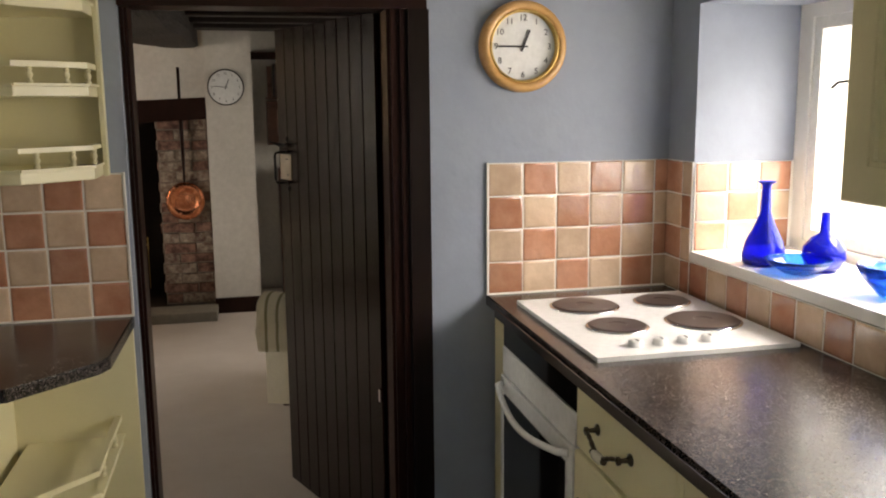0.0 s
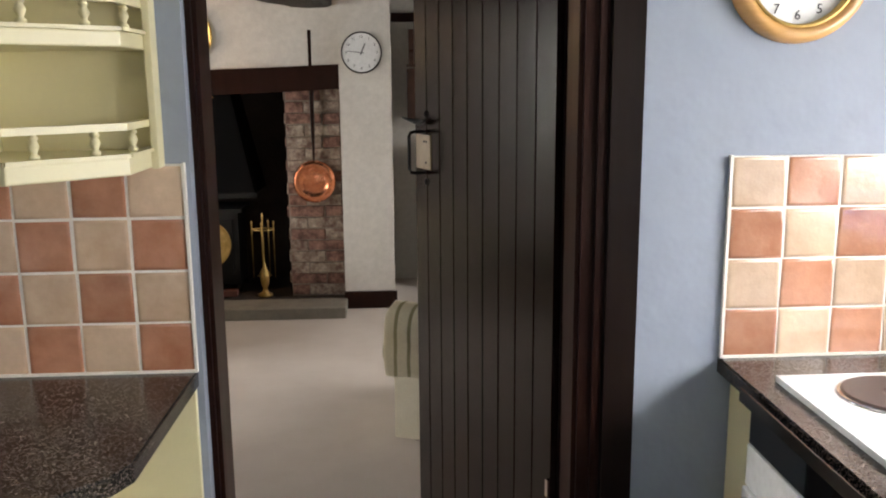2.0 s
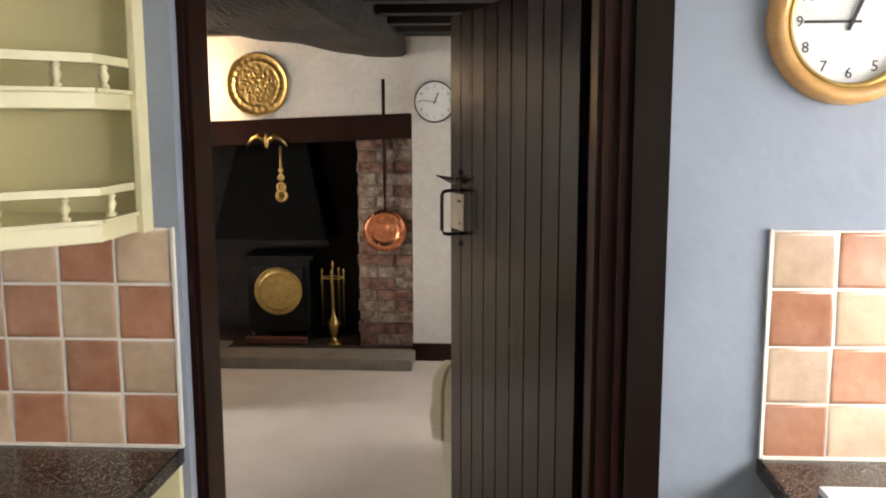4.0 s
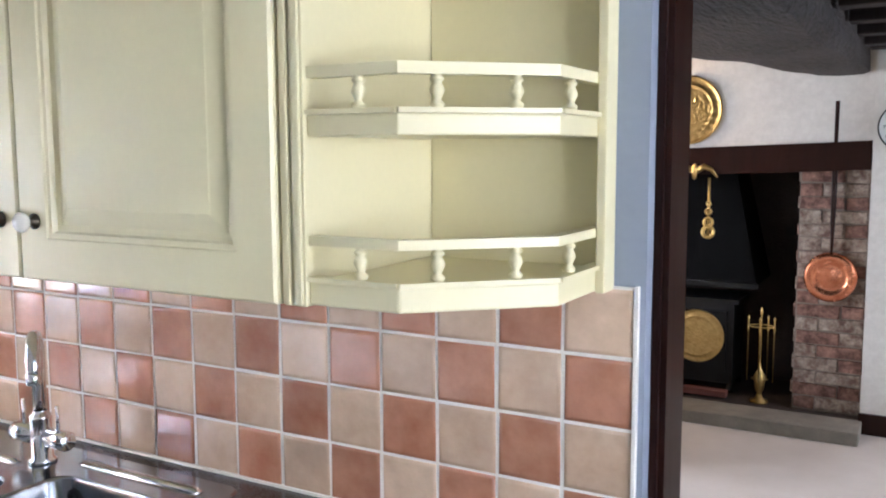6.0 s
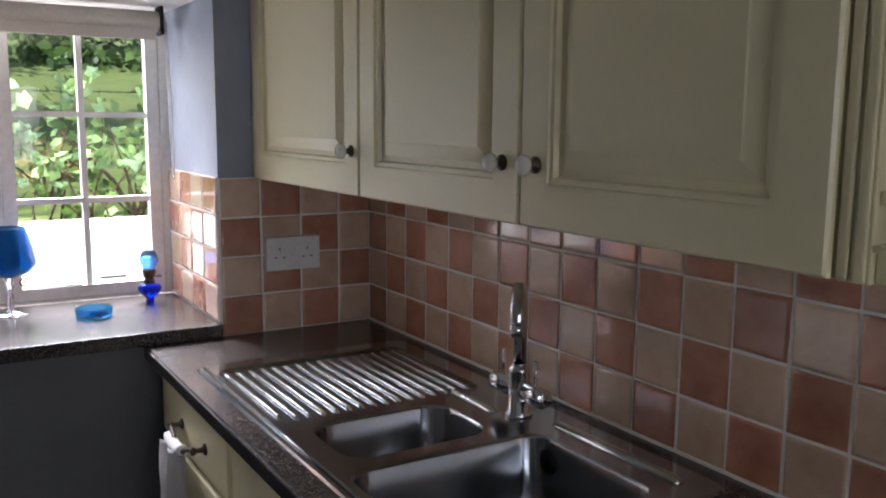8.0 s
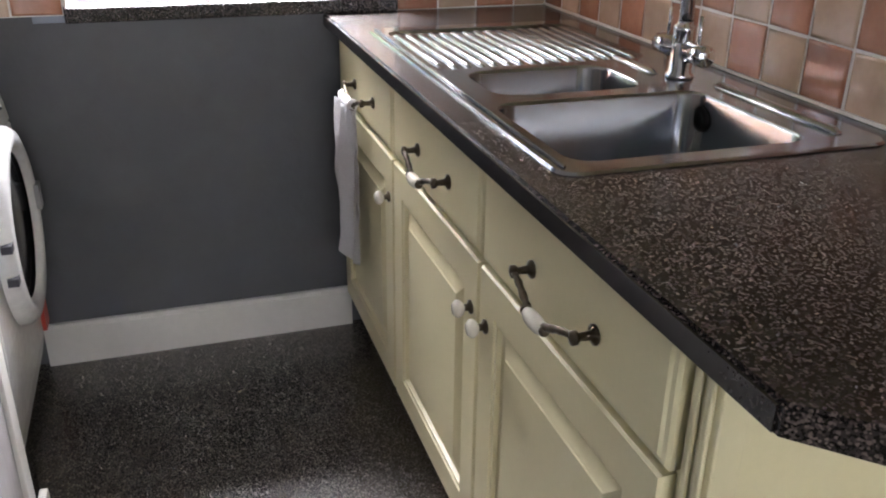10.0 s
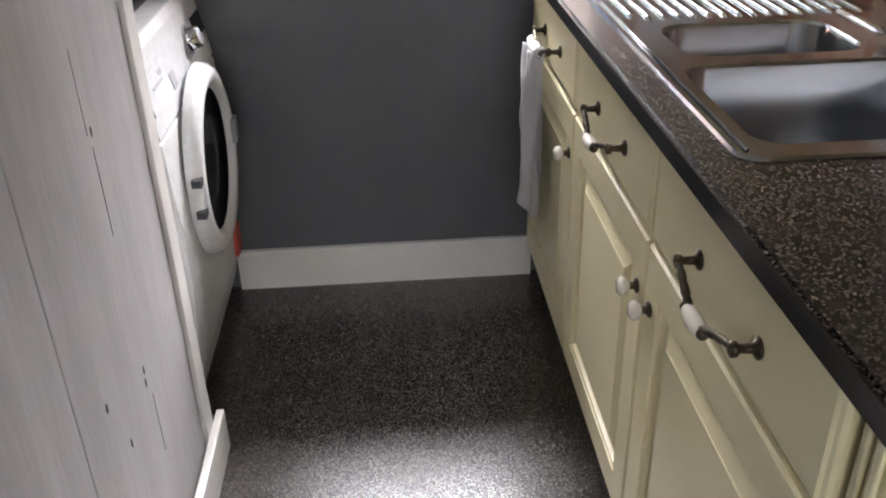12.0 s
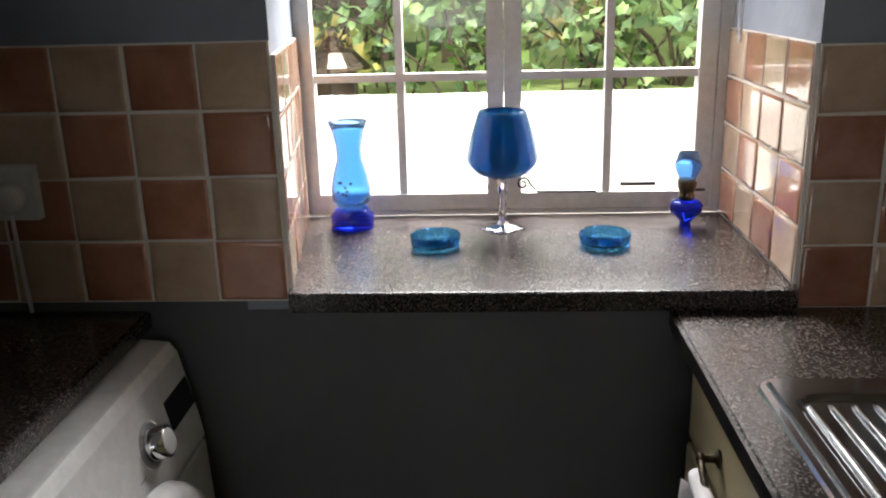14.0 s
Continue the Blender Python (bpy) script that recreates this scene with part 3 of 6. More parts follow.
part("bead_chain", tube([(0.0, 0.396, 0.0), (0.002, 0.402, -0.2), (0.004, 0.404, -0.41), (0.014, 0.406, -0.425), (0.024, 0.404, -0.41), (0.022, 0.402, -0.2), (0.020, 0.396, 0)], 0.0022, 6), PLASTIC, blind, smooth=True)

# ---- window to the east ----
window_2 = tagged(new("window_2"), "white painted casement window over the hob worktop", "window", kind="structure")
part("window_frame", boxes((1.80, 1.85, 5.34, 5.40, 1.035, 1.76), (1.80, 1.85, 4.0, 4.06, 1.035, 1.76),
                           (1.80, 1.85, 4.06, 5.34, 1.035, 1.065), (1.80, 1.85, 4.06, 5.34, 1.72, 1.76)), WHITE_PAINT, window_2, bevel=0.004)
for y0 in (5.338, 4.698):
    c = glazed("casement", window_2, 0.636, 0.654, 1, 1, bar=0.021, rail=0.035)
    c.matrix_world = pose(1.806, y0, 1.066, 0, 0, -90)
part("window_sill", boxes((EX - 0.004, 1.80, 4.002, 5.398, 1.006, 1.035)), WHITE_PAINT, window_2, bevel=0.004)
part("window_stay", tube([(1.795, 5.12, 1.535), (1.790, 5.20, 1.53), (1.785, 5.22, 1.515)], 0.004, 6), IRON, window_2, smooth=True)

# Unseen window, added to give the south fill lamp an opening.
unseen_window_south = tagged(new("unseen_window_south"), "unseen added window at the back for the fill light", "window", kind="structure")
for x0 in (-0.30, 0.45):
    c = glazed("casement", unseen_window_south, 0.75, 1.1, 2, 3)
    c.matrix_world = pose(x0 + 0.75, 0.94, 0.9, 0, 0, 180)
# The living room windows are unseen, assumed where the two lamps stand.
unseen_window_living_east = tagged(new("unseen_window_living_east"), "unseen living room window, assumed for the lamp outside it", "window", kind="structure")
c = glazed("casement", unseen_window_living_east, 1.4, 1.0, 4, 3)
c.matrix_world = pose(LX1 + 0.12, 9.1, 0.9, 0, 0, -90)
unseen_window_living_west = tagged(new("unseen_window_living_west"), "unseen living room window, assumed for the lamp outside it", "window", kind="structure")
c = glazed("casement", unseen_window_living_west, 1.2, 1.0, 4, 3)
c.matrix_world = pose(LX0 - 0.12, 7.0, 0.9, 0, 0, 90)

# ---- worktops ----


def slab_with_hole(outer, hole, z0, z1, bevel=0.004):
    bm = bmesh.new()
    edges = []
    for loop in ([outer] + ([hole] if hole else [])):
        vs = [bm.verts.new((x, y, z1)) for x, y in loop]
        edges += [bm.edges.new((vs[i], vs[(i + 1) % len(vs)])) for i in range(len(vs))]
    bmesh.ops.triangle_fill(bm, edges=edges, use_beauty=True, use_dissolve=False)
    ret = bmesh.ops.extrude_face_region(bm, geom=bm.faces[:])
    bmesh.ops.translate(bm, verts=[v for v in ret["geom"] if isinstance(v, bmesh.types.BMVert)], vec=(0, 0, z0 - z1))
    bmesh.ops.recalc_face_normals(bm, faces=bm.faces)
    rim = [e for e in bm.edges if all(abs(v.co.z - z1) < 1e-5 for v in e.verts) and len(e.link_faces) == 2 and e.calc_face_angle(0) > 0.5]
    bmesh.ops.bevel(bm, geom=rim, offset=bevel, segments=2, affect="EDGES")
    return bm


def rounded(x0, x1, y0, y1, r, n=6):
    pts = []
    for cx, cy, a0 in ((x1 - r, y0 + r, -90), (x1 - r, y1 - r, 0), (x0 + r, y1 - r, 90), (x0 + r, y0 + r, 180)):
        for k in range(n + 1):
            a = radians(a0 + 90 * k / n)
            pts.append((cx + r * math.cos(a), cy + r * math.sin(a)))
    return pts


WT = "dark speckled laminate worktop"
worktop_sink = base("worktop", (-1.1, 5.2, 0.87), WT + " with clipped corner round the sink", "worktop", "worktops")
part("slab", slab_with_hole([(WX, 4.945), (-0.345, 4.945), (-0.185, 5.105), (-0.165, 5.150), (-0.160, NY), (WX, NY)],
                            rounded(-1.86, -0.875, 5.015, 5.497, 0.02), 0.870, 0.900), WORKTOP, worktop_sink, local=False)
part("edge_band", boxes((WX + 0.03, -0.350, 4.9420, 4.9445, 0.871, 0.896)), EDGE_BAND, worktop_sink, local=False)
worktop_hob = base("worktop", (1.15, 4.2, 0.87), WT + " under the white hob", "worktop", "worktops")
part("slab", slab_with_hole([(0.855, 3.05), (EX, 3.05), (EX, NY), (0.872, NY)], None, 0.870, 0.900), WORKTOP, worktop_hob, local=False)
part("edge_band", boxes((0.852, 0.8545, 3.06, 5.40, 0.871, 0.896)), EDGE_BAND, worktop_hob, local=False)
worktop_south = base("worktop", (-1.8, 3.8, 0.87), WT + " over the washing machine", "worktop", "worktops")
part("slab", slab_with_hole([(WX, 3.45), (-1.47, 3.45), (-1.47, 4.102), (WX, 4.102)], None, 0.870, 0.900), WORKTOP, worktop_south, local=False)

# ---- base units under the sink ----
FY = 4.990


def base_unit(x0, x1, doors, label):
    u = base("base_cabinet", ((x0 + x1) / 2, 5.25, 0), label, "cabinet", "kitchen base cabinets")
    part("carcass", boxes((x0, x0 + 0.016, FY + 0.001, NY - 0.002, 0.13, 0.70), (x1 - 0.016, x1, FY + 0.001, NY - 0.002, 0.13, 0.70), (x0 + 0.016, x1 - 0.016, FY + 0.001, NY - 0.002, 0.13, 0.146), (x0 + 0.016, x1 - 0.016, NY - 0.012, NY - 0.002, 0.146, 0.869), (x0 + 0.016, x1 - 0.016, FY + 0.001, FY + 0.008, 0.146, 0.869)), CREAM, u, local=False)
    part("plinth", boxes((x0, x1, FY + 0.05, FY + 0.07, 0, 0.13)), CREAM, u, local=False)
    w = x1 - x0
    d = part("drawer_front", panel(w - 0.006, 0.160, DRAWER_RINGS, pose(x0 + 0.003, FY, 0.700)), CREAM, u, local=False)
    bow_handle(d, x0 + w / 2 + 0.015, FY - 0.020, 0.772, 0.180)
    n = doors[0]
    dw = (w - 0.006) / n
    for i in range(n):
        a = x0 + 0.003 + i * dw
        d = part("door", panel(dw - 0.004, 0.560, DOOR_RINGS, pose(a + 0.001, FY, 0.132)), CREAM, u, local=False)
        right = doors[1][i] == "r"
        knob(d, a + (dw - 0.030 if right else 0.032), FY - 0.020, 0.600)
    return u


base_unit(-2.105, -1.573, (1, "r"), "cream panelled base cabinet with a drawer, a towel on its handle")
base_unit(-1.573, -1.050, (1, "r"), "cream panelled base cabinet with drawer under the sink")
base_unit(-1.050, -0.512, (1, "l"), "cream panelled base cabinet with drawer beside the end shelves")

end_unit = base("end_shelf_unit", (-0.33, 5.3, 0), "cream open end shelf unit with gallery rail under the worktop", "shelf unit")
part("pilaster", boxes((-0.508, -0.462, FY - 0.004, FY + 0.03, 0.0, 0.869)), CREAM, end_unit, local=False, bevel=0.003)
for x in (-0.502, -0.482):
    part("reed", boxes((x, x + 0.012, FY - 0.010, FY - 0.0045, 0.03, 0.85)), CREAM, end_unit, local=False, bevel=0.003)
part("side_panel", boxes((-0.508, -0.490, FY + 0.031, NY - 0.002, 0.0, 0.869)), CREAM, end_unit, local=False)
part("back_panel", boxes((-0.499, -0.163, NY - 0.020, NY - 0.003, 0.0, 0.869)), CREAM, end_unit, local=False, bevel=0.002)

# ---- corner shelves with gallery rails ----


def gallery(parent, pts, z, fascia, spin, rail):
    """A shelf board on the outline pts (front edge first to last, then the wall), with its rail and spindles."""
    part("shelf_board", prism(pts, z, z + fascia), CREAM, parent, local=False, bevel=0.003)
    front = pts[:-1]
    cx, cy = pts[0][0], pts[-1][1]
    for name, inset, z0, z1, wid in (("shelf_moulding", -0.006, z + fascia, z + fascia + 0.006, 0.020), ("rail", 0.0, z + fascia + 0.006 + spin, z + fascia + 0.006 + spin + rail, 0.018)):
        bm = bmesh.new()
        for a, b in zip(front, front[1:]):
            a, b = Vector((*a, 0)), Vector((*b, 0))
            d = (b - a).normalized()
            inn = Vector((-d.y, d.x, 0))
            q = [a + inn * inset, b + inn * inset, b + inn * (inset + wid), a + inn * (inset + wid)]
            sub = prism([(v.x, v.y) for v in q], z0, z1)
            me = bpy.data.meshes.new("rail_piece")
            sub.to_mesh(me)
            sub.free()
            bm.from_mesh(me)
            bpy.data.meshes.remove(me)
        part(name, bm, CREAM, parent, local=False)
    prof = [(0.0070, 0), (0.0088, 0.003), (0.0088, 0.005), (0.0046, 0.009), (0.0060, 0.013), (0.0090, 0.019), (0.0078, 0.024), (0.0050, 0.029), (0.0082, 0.032), (0.0082, 0.034), (0.0055, 0.036), (0.0070, spin + 0.001)]
    for a, b in zip(front, front[1:]):
        a, b = Vector((*a, 0)), Vector((*b, 0))
        d = (b - a).normalized()
        inn = Vector((-d.y, d.x, 0))
        n = 2 if (b - a).length > 0.19 else 1
        at = (0.245, 0.735) if (b - a).length > 0.19 else ((0.55,) if (b - a).length < 0.17 else (0.3,))
        for u in at:
            p = a + (b - a) * u + inn * 0.008
            part("spindle", lathe(prof, 10, at=(p.x, p.y, z + fascia + 0.006)), CREAM, parent, smooth=True, local=False)


SH = [(-0.480, 5.250), (-0.350, 5.250), (-0.206, 5.385), (-0.206, NY - 0.002), (-0.480, NY - 0.002)]
corner_shelf = base("corner_shelf_unit", (-0.35, 5.4, 1.302), "cream corner shelf unit with turned gallery rails beside the doorway", "shelf unit")
for z, f, s, r in ((1.302, 0.030, 0.038, 0.012), (1.509, 0.026, 0.038, 0.014), (1.716, 0.026, 0.038, 0.014)):
    gallery(corner_shelf, SH, z, f, s, r)
part("top_board", prism(SH, 1.93, 1.96), CREAM, corner_shelf, local=False)
part("back_panel", boxes((-0.479, -0.195, NY - 0.014, NY - 0.002, 1.30, 1.93)), CREAM, corner_shelf, local=False)
part("edge_strip", boxes((-0.206, -0.193, NY - 0.05, NY - 0.0145, 1.30, 1.96)), CREAM, corner_shelf, local=False, bevel=0.002)
low = [(-0.463, 5.025), (-0.34, 5.025), (-0.21, 5.155), (-0.21, NY - 0.021), (-0.463, NY - 0.021)]
gallery(end_unit, low, 0.53, 0.026, 0.040, 0.014)
part("bottom_board", prism(low, 0.05, 0.08), CREAM, end_unit, local=False)

# ---- wall units ----
WY = 5.250


def wall_unit(x0, x1, knob_at, label, y=WY, z0=1.302, h=0.66):
    u = base("wall_cabinet", ((x0 + x1) / 2, y + 0.15, z0), label, "cabinet", "kitchen wall cabinets")
    part("carcass", boxes((x0 + 0.001, x1 - 0.001, y + 0.001, NY - 0.002, z0 + 0.004, z0 + h)), CREAM, u, local=False)
    d = part("door", panel(x1 - x0 - 0.005, h - 0.01, DOOR_RINGS, pose(x0 + 0.0025, y, z0)), CREAM, u, local=False)
    if knob_at is not None:
        knob(d, knob_at, y - 0.020, 1.390)
    return u


wall_unit(-2.155, -1.538, -1.572, "cream panelled wall cabinet beside the window wall")
wall_unit(-1.538, -1.015, -1.056, "cream panelled wall cabinet over the sink")
wall_unit(-1.015, -0.516, -0.975, "cream panelled wall cabinet beside the corner shelves")
pil = base("cabinet_pilaster", (-0.498, WY + 0.1, 1.30), "cream reeded pilaster strip between cabinet and shelves", "trim")
part("strip", boxes((-0.515, -0.481, WY - 0.006, NY - 0.002, 1.300, 1.962)), CREAM, pil, local=False, bevel=0.002)
for x in (-0.5075, -0.4895):
    part("reed", boxes((x - 0.006, x + 0.006, WY - 0.012, WY - 0.0065, 1.302, 1.960)), CREAM, pil, local=False, bevel=0.003)
cor = base("cornice_shelf", (-1.3, WY, 1.965), "cream moulded cornice along the wall cabinets", "trim")
part("moulding", boxes((-2.155, -0.20, WY - 0.03, NY - 0.002, 1.966, 2.0)), CREAM, cor, local=False, bevel=0.01)

east_unit = base("wall_cabinet", (1.32, 3.97, 1.31), "cream panelled wall cabinet hanging beside the bright window", "cabinet", "kitchen wall cabinets")
part("carcass", boxes((1.19, EX - 0.002, 3.60, 4.345, 1.312, 2.0)), CREAM, east_unit, local=False)
part("door", panel(0.742, 0.69, DOOR_RINGS, pose(1.189, 4.344, 1.31, 0, 0, -90)), CREAM, east_unit, local=False)

# ---- sink and tap ----
sink = base("sink", (-1.37, 5.25, 0.90), "brushed steel one and a half bowl sink with ribbed drainer", "sink")


def sink_top():
    bm = bmesh.new()
    edges = []
    A, B, D = rounded(-1.415, -1.225, 5.060, 5.345, 0.05), rounded(-1.188, -0.880, 5.030, 5.410, 0.04), rounded(-1.845, -1.440, 5.025, 5.470, 0.04)
    loops = []
    for pts in (rounded(-1.888, -0.845, 4.998, 5.512, 0.03), A, B, D):
        vs = [bm.verts.new((x, y, 0.9045)) for x, y in pts]
        loops.append(vs)
        edges += [bm.edges.new((vs[i], vs[(i + 1) % len(vs)])) for i in range(len(vs))]
    bmesh.ops.triangle_fill(bm, edges=edges, use_beauty=True, use_dissolve=False)

    def sink_in(vs, steps, close=True):
        c = sum((v.co for v in vs), Vector()) / len(vs)
        prev = vs
        for shrink, dz in steps:
            ring = [bm.verts.new((v.co.x - (1 if v.co.x > c.x else -1) * shrink, v.co.y - (1 if v.co.y > c.y else -1) * shrink, 0.9045 + dz)) for v in vs]
            for i in range(len(vs)):
                j = (i + 1) % len(vs)
                bm.faces.new((prev[i], prev[j], ring[j], ring[i])).smooth = True
            prev = ring
        if close:
            bm.faces.new(prev)
    sink_in(loops[1], [(0.002, -0.001), (0.005, -0.006), (0.008, -0.11), (0.014, -0.124), (0.03, -0.13)])
    sink_in(loops[2], [(0.002, -0.001), (0.005, -0.006), (0.008, -0.16), (0.014, -0.176), (0.03, -0.182)])
    sink_in(loops[3], [(0.003, -0.001), (0.008, -0.006)])
    out = loops[0]
    rim = [bm.verts.new((v.co.x + (0.003 if v.co.x > -1.37 else -0.003), v.co.y + (0.003 if v.co.y > 5.25 else -0.003), 0.9005)) for v in out]
    for i in range(len(out)):
        bm.faces.new((out[i], out[(i + 1) % len(out)], rim[(i + 1) % len(out)], rim[i]))
    bmesh.ops.recalc_face_normals(bm, faces=bm.faces)
    return bm


part("sink_top", sink_top(), STEEL, sink, local=False)
for k in range(16):
    y = 5.044 + k * 0.0270
    part("drainer_rib", tube([(-1.826, y, 0.8950), (-1.812, y, 0.8992), (-1.505 + 0.02 * (k > 0), y, 0.8992), (-1.488 + 0.02 * (k > 0), y, 0.8950)], 0.0046, 14), RIB_STEEL, sink, smooth=True, local=False)
part("raised_rim", tube([(-1.870, 5.011, 0.9050), (-0.868, 5.011, 0.9050)], 0.0035, 8), STEEL, sink, smooth=True, local=False)
part("raised_rim", tube([(-1.196, 5.462, 0.896), (-1.190, 5.462, 0.9005), (-0.910, 5.462, 0.9005), (-0.900, 5.462, 0.896)], 0.0125, 16), RIB_STEEL, sink, smooth=True, local=False)
part("raised_rim", tube([(-1.46, 5.404, 0.896), (-1.452, 5.404, 0.9005), (-1.322, 5.404, 0.9005), (-1.314, 5.404, 0.896)], 0.0115, 16), RIB_STEEL, sink, smooth=True, local=False)
for x, y, z in ((-1.32, 5.20, 0.776), (-1.035, 5.22, 0.724)):
    part("waste", lathe([(0, 0.002), (0.014, 0.002), (0.016, 0.005), (0.036, 0.005), (0.040, 0.001)], 24, at=(x, y, z)), CHROME, sink, smooth=True, local=False)
part("overflow", lathe([(0, 0.004), (0.010, 0.004), (0.012, 0.006), (0.021, 0.005), (0.023, 0.0)], 20, m=pose(-1.148, 5.4035, 0.862, 90)), IRON, sink, "black overflow grille", smooth=True, local=False)

TX, TY = -1.275, 5.432
tap = base("mixer_tap", (TX, TY, 0.905), "tall chrome swan-neck mixer tap with two levers at the sink", "tap", rz=50)
part("body", lathe([(0, 0), (0.026, 0), (0.026, 0.006), (0.021, 0.010), (0.020, 0.085), (0.021, 0.088), (0.019, 0.092), (0.0145, 0.095), (0.0135, 0.10)], 20), CHROME, tap, smooth=True)
arc = [(0, 0, 0.09), (0, 0, 0.205)] + [(0, -0.045 + 0.045 * math.cos(a), 0.205 + 0.045 * math.sin(a)) for a in [k * math.pi / 10 for k in range(1, 10)]] + [(0, -0.090, 0.20), (0, -0.092, 0.185)]
part("spout", tube(arc, 0.0130, 14), CHROME, tap, smooth=True)
part("nozzle", lathe([(0, 0.172), (0.011, 0.172), (0.0135, 0.174), (0.0135, 0.192), (0.0115, 0.194)], 16, at=(0, -0.092, 0)), CHROME, tap, smooth=True)
for s in (-1, 1):
    part("valve", lathe([(0.013, 0), (0.014, 0.026), (0.019, 0.028), (0.019, 0.074), (0.016, 0.078), (0, 0.079)], 20, m=pose(0, 0, 0.05, 0, 0, -50) @ pose(0, 0, 0, 0, s * 90)), CHROME, tap, smooth=True)
    part("lever", tube([(s * 0.050 * math.cos(radians(50)), -s * 0.050 * math.sin(radians(50)), z) for z in (0.060, 0.116)], 0.004, 8), CHROME, tap, smooth=True)

# ---- towel ----
towel = base("tea_towel", (-1.848, 4.936, 0.750), "white cotton tea towel hanging over the drawer handle", "towel")


def cloth(w_top, w_low, length, folds, thick, seed, nx=28, nz=40, lean=0.0):
    bm = bmesh.new()
    rows = []
    for j in range(nz + 1):
        v = j / nz
        w = w_top + (w_low - w_top) * min(1, v * 2.2)
        row = []
        for i in range(nx + 1):
            u = i / nx - 0.5
            d = thick * (0.35 + 0.65 * v) * math.sin(folds * math.pi * 2 * u + 1.3 * v + seed) + 0.006 * noise.noise(Vector((u * 6, v * 5, seed)))
            row.append(bm.verts.new((u * w + lean * v + 0.004 * math.sin(9 * v + seed), -d - 0.012, -v * length * (1 - 0.04 * math.cos(u * 9 + seed)))))
        rows.append(row)
    for a, b in zip(rows, rows[1:]):
        for i in range(nx):
            bm.faces.new((a[i], a[i + 1], b[i + 1], b[i]))
    ret = bmesh.ops.solidify(bm, geom=bm.faces[:], thickness=0.0025)
    bmesh.ops.recalc_face_normals(bm, faces=bm.faces)
    return bm


bm = cloth(0.110, 0.130, 0.385, 1.5, 0.022, 0.4)
bmesh.ops.transform(bm, matrix=pose(0, 0.0, 0.0), verts=bm.verts)
part("front_fall", bm, TOWEL, towel, smooth=True)
bm = cloth(0.105, 0.125, 0.31, 1.3, 0.006, 2.1)
bmesh.ops.transform(bm, matrix=pose(-0.008, 0.022, 0.0), verts=bm.verts)
part("back_fall", bm, TOWEL, towel, smooth=True)
part("top_fold", tube([(-0.054, 0.002, 0.004), (-0.04, 0.0, 0.001), (0.0, -0.001, -0.001), (0.04, 0.0, 0.001), (0.054, 0.002, 0.006)], 0.0125, 14), TOWEL, towel, smooth=True)

# ---- oven, hob and hob-side cabinets ----
OX = 0.900
oven = base("oven", (1.18, 5.13, 0.13), "built-in white oven with black glass door under the hob", "oven")
part("body", boxes((OX + 0.001, EX - 0.03, 4.835, 5.435, 0.13, 0.866)), ENAMEL, oven, local=False)
part("control_strip", boxes((OX - 0.012, OX, 4.840, 5.430, 0.775, 0.862)), BLACK_GLASS, oven, "black glass control strip", local=False, bevel=0.003)
part("fascia", boxes((OX - 0.014, OX, 4.838, 5.432, 0.690, 0.773)), ENAMEL, oven, local=False, bevel=0.003)
odoor = part("oven_door", boxes((OX - 0.020, OX - 0.001, 4.838, 5.432, 0.16, 0.688)), ENAMEL, oven, local=False, bevel=0.004)
part("oven_glass", boxes((OX - 0.024, OX - 0.020, 4.885, 5.385, 0.20, 0.640)), BLACK_GLASS, odoor, "black door glass", local=False)
part("oven_handle", tube([(OX - 0.022, 5.405, 0.668), (OX - 0.040, 5.39, 0.667)] + [(OX - 0.042 - 0.022 * math.sin(math.pi * k / 12), 5.39 - 0.51 * k / 12, 0.667 - 0.030 * math.sin(math.pi * k / 12)) for k in range(13)] + [(OX - 0.022, 4.865, 0.668)], 0.009, 10), ENAMEL, odoor, smooth=True, local=False)
filler = base("cabinet_filler", (1.0, 5.5, 0), "cream filler strip between oven and wall", "trim")
part("strip", boxes((OX, OX + 0.02, 5.438, NY - 0.002, 0, 0.868)), CREAM, filler, local=False, bevel=0.002)


def east_base(y0, y1, label):
    u = base("base_cabinet", (1.2, (y0 + y1) / 2, 0), label, "cabinet", "kitchen base cabinets")
    part("carcass", boxes((OX + 0.001, EX - 0.002, y0, y1, 0.13, 0.868)), CREAM, u, local=False)
    part("plinth", boxes((OX + 0.05, OX + 0.07, y0, y1, 0, 0.13)), CREAM, u, local=False)
    w = y1 - y0
    d = part("drawer_front", panel(w - 0.006, 0.160, DRAWER_RINGS, pose(OX, y1 - 0.003, 0.700, 0, 0, -90)), CREAM, u, local=False)
    bow_handle(d, OX - 0.020, (y0 + y1) / 2 + 0.03, 0.790, rz=-90)
    d = part("door", panel(w - 0.006, 0.560, DOOR_RINGS, pose(OX, y1 - 0.003, 0.132, 0, 0, -90)), CREAM, u, local=False)
    knob(d, OX - 0.020, y1 - 0.035, 0.575, rz=-90)
    return u


east_base(4.33, 4.832, "cream panelled base cabinet with drawer beside the oven")
east_base(3.73, 4.33, "cream panelled base cabinet with drawer and pewter handle")
east_base(3.08, 3.73, "cream panelled base cabinet with drawer at the worktop end")

hob = base("hob", (1.18, 5.115, 0.900), "white enamel electric hob with four solid hotplates", "hob")
bm = boxes((-0.255, 0.262, -0.305, 0.300, 0.0005, 0.012))
part("tray", bm, ENAMEL, hob, bevel=0.006)
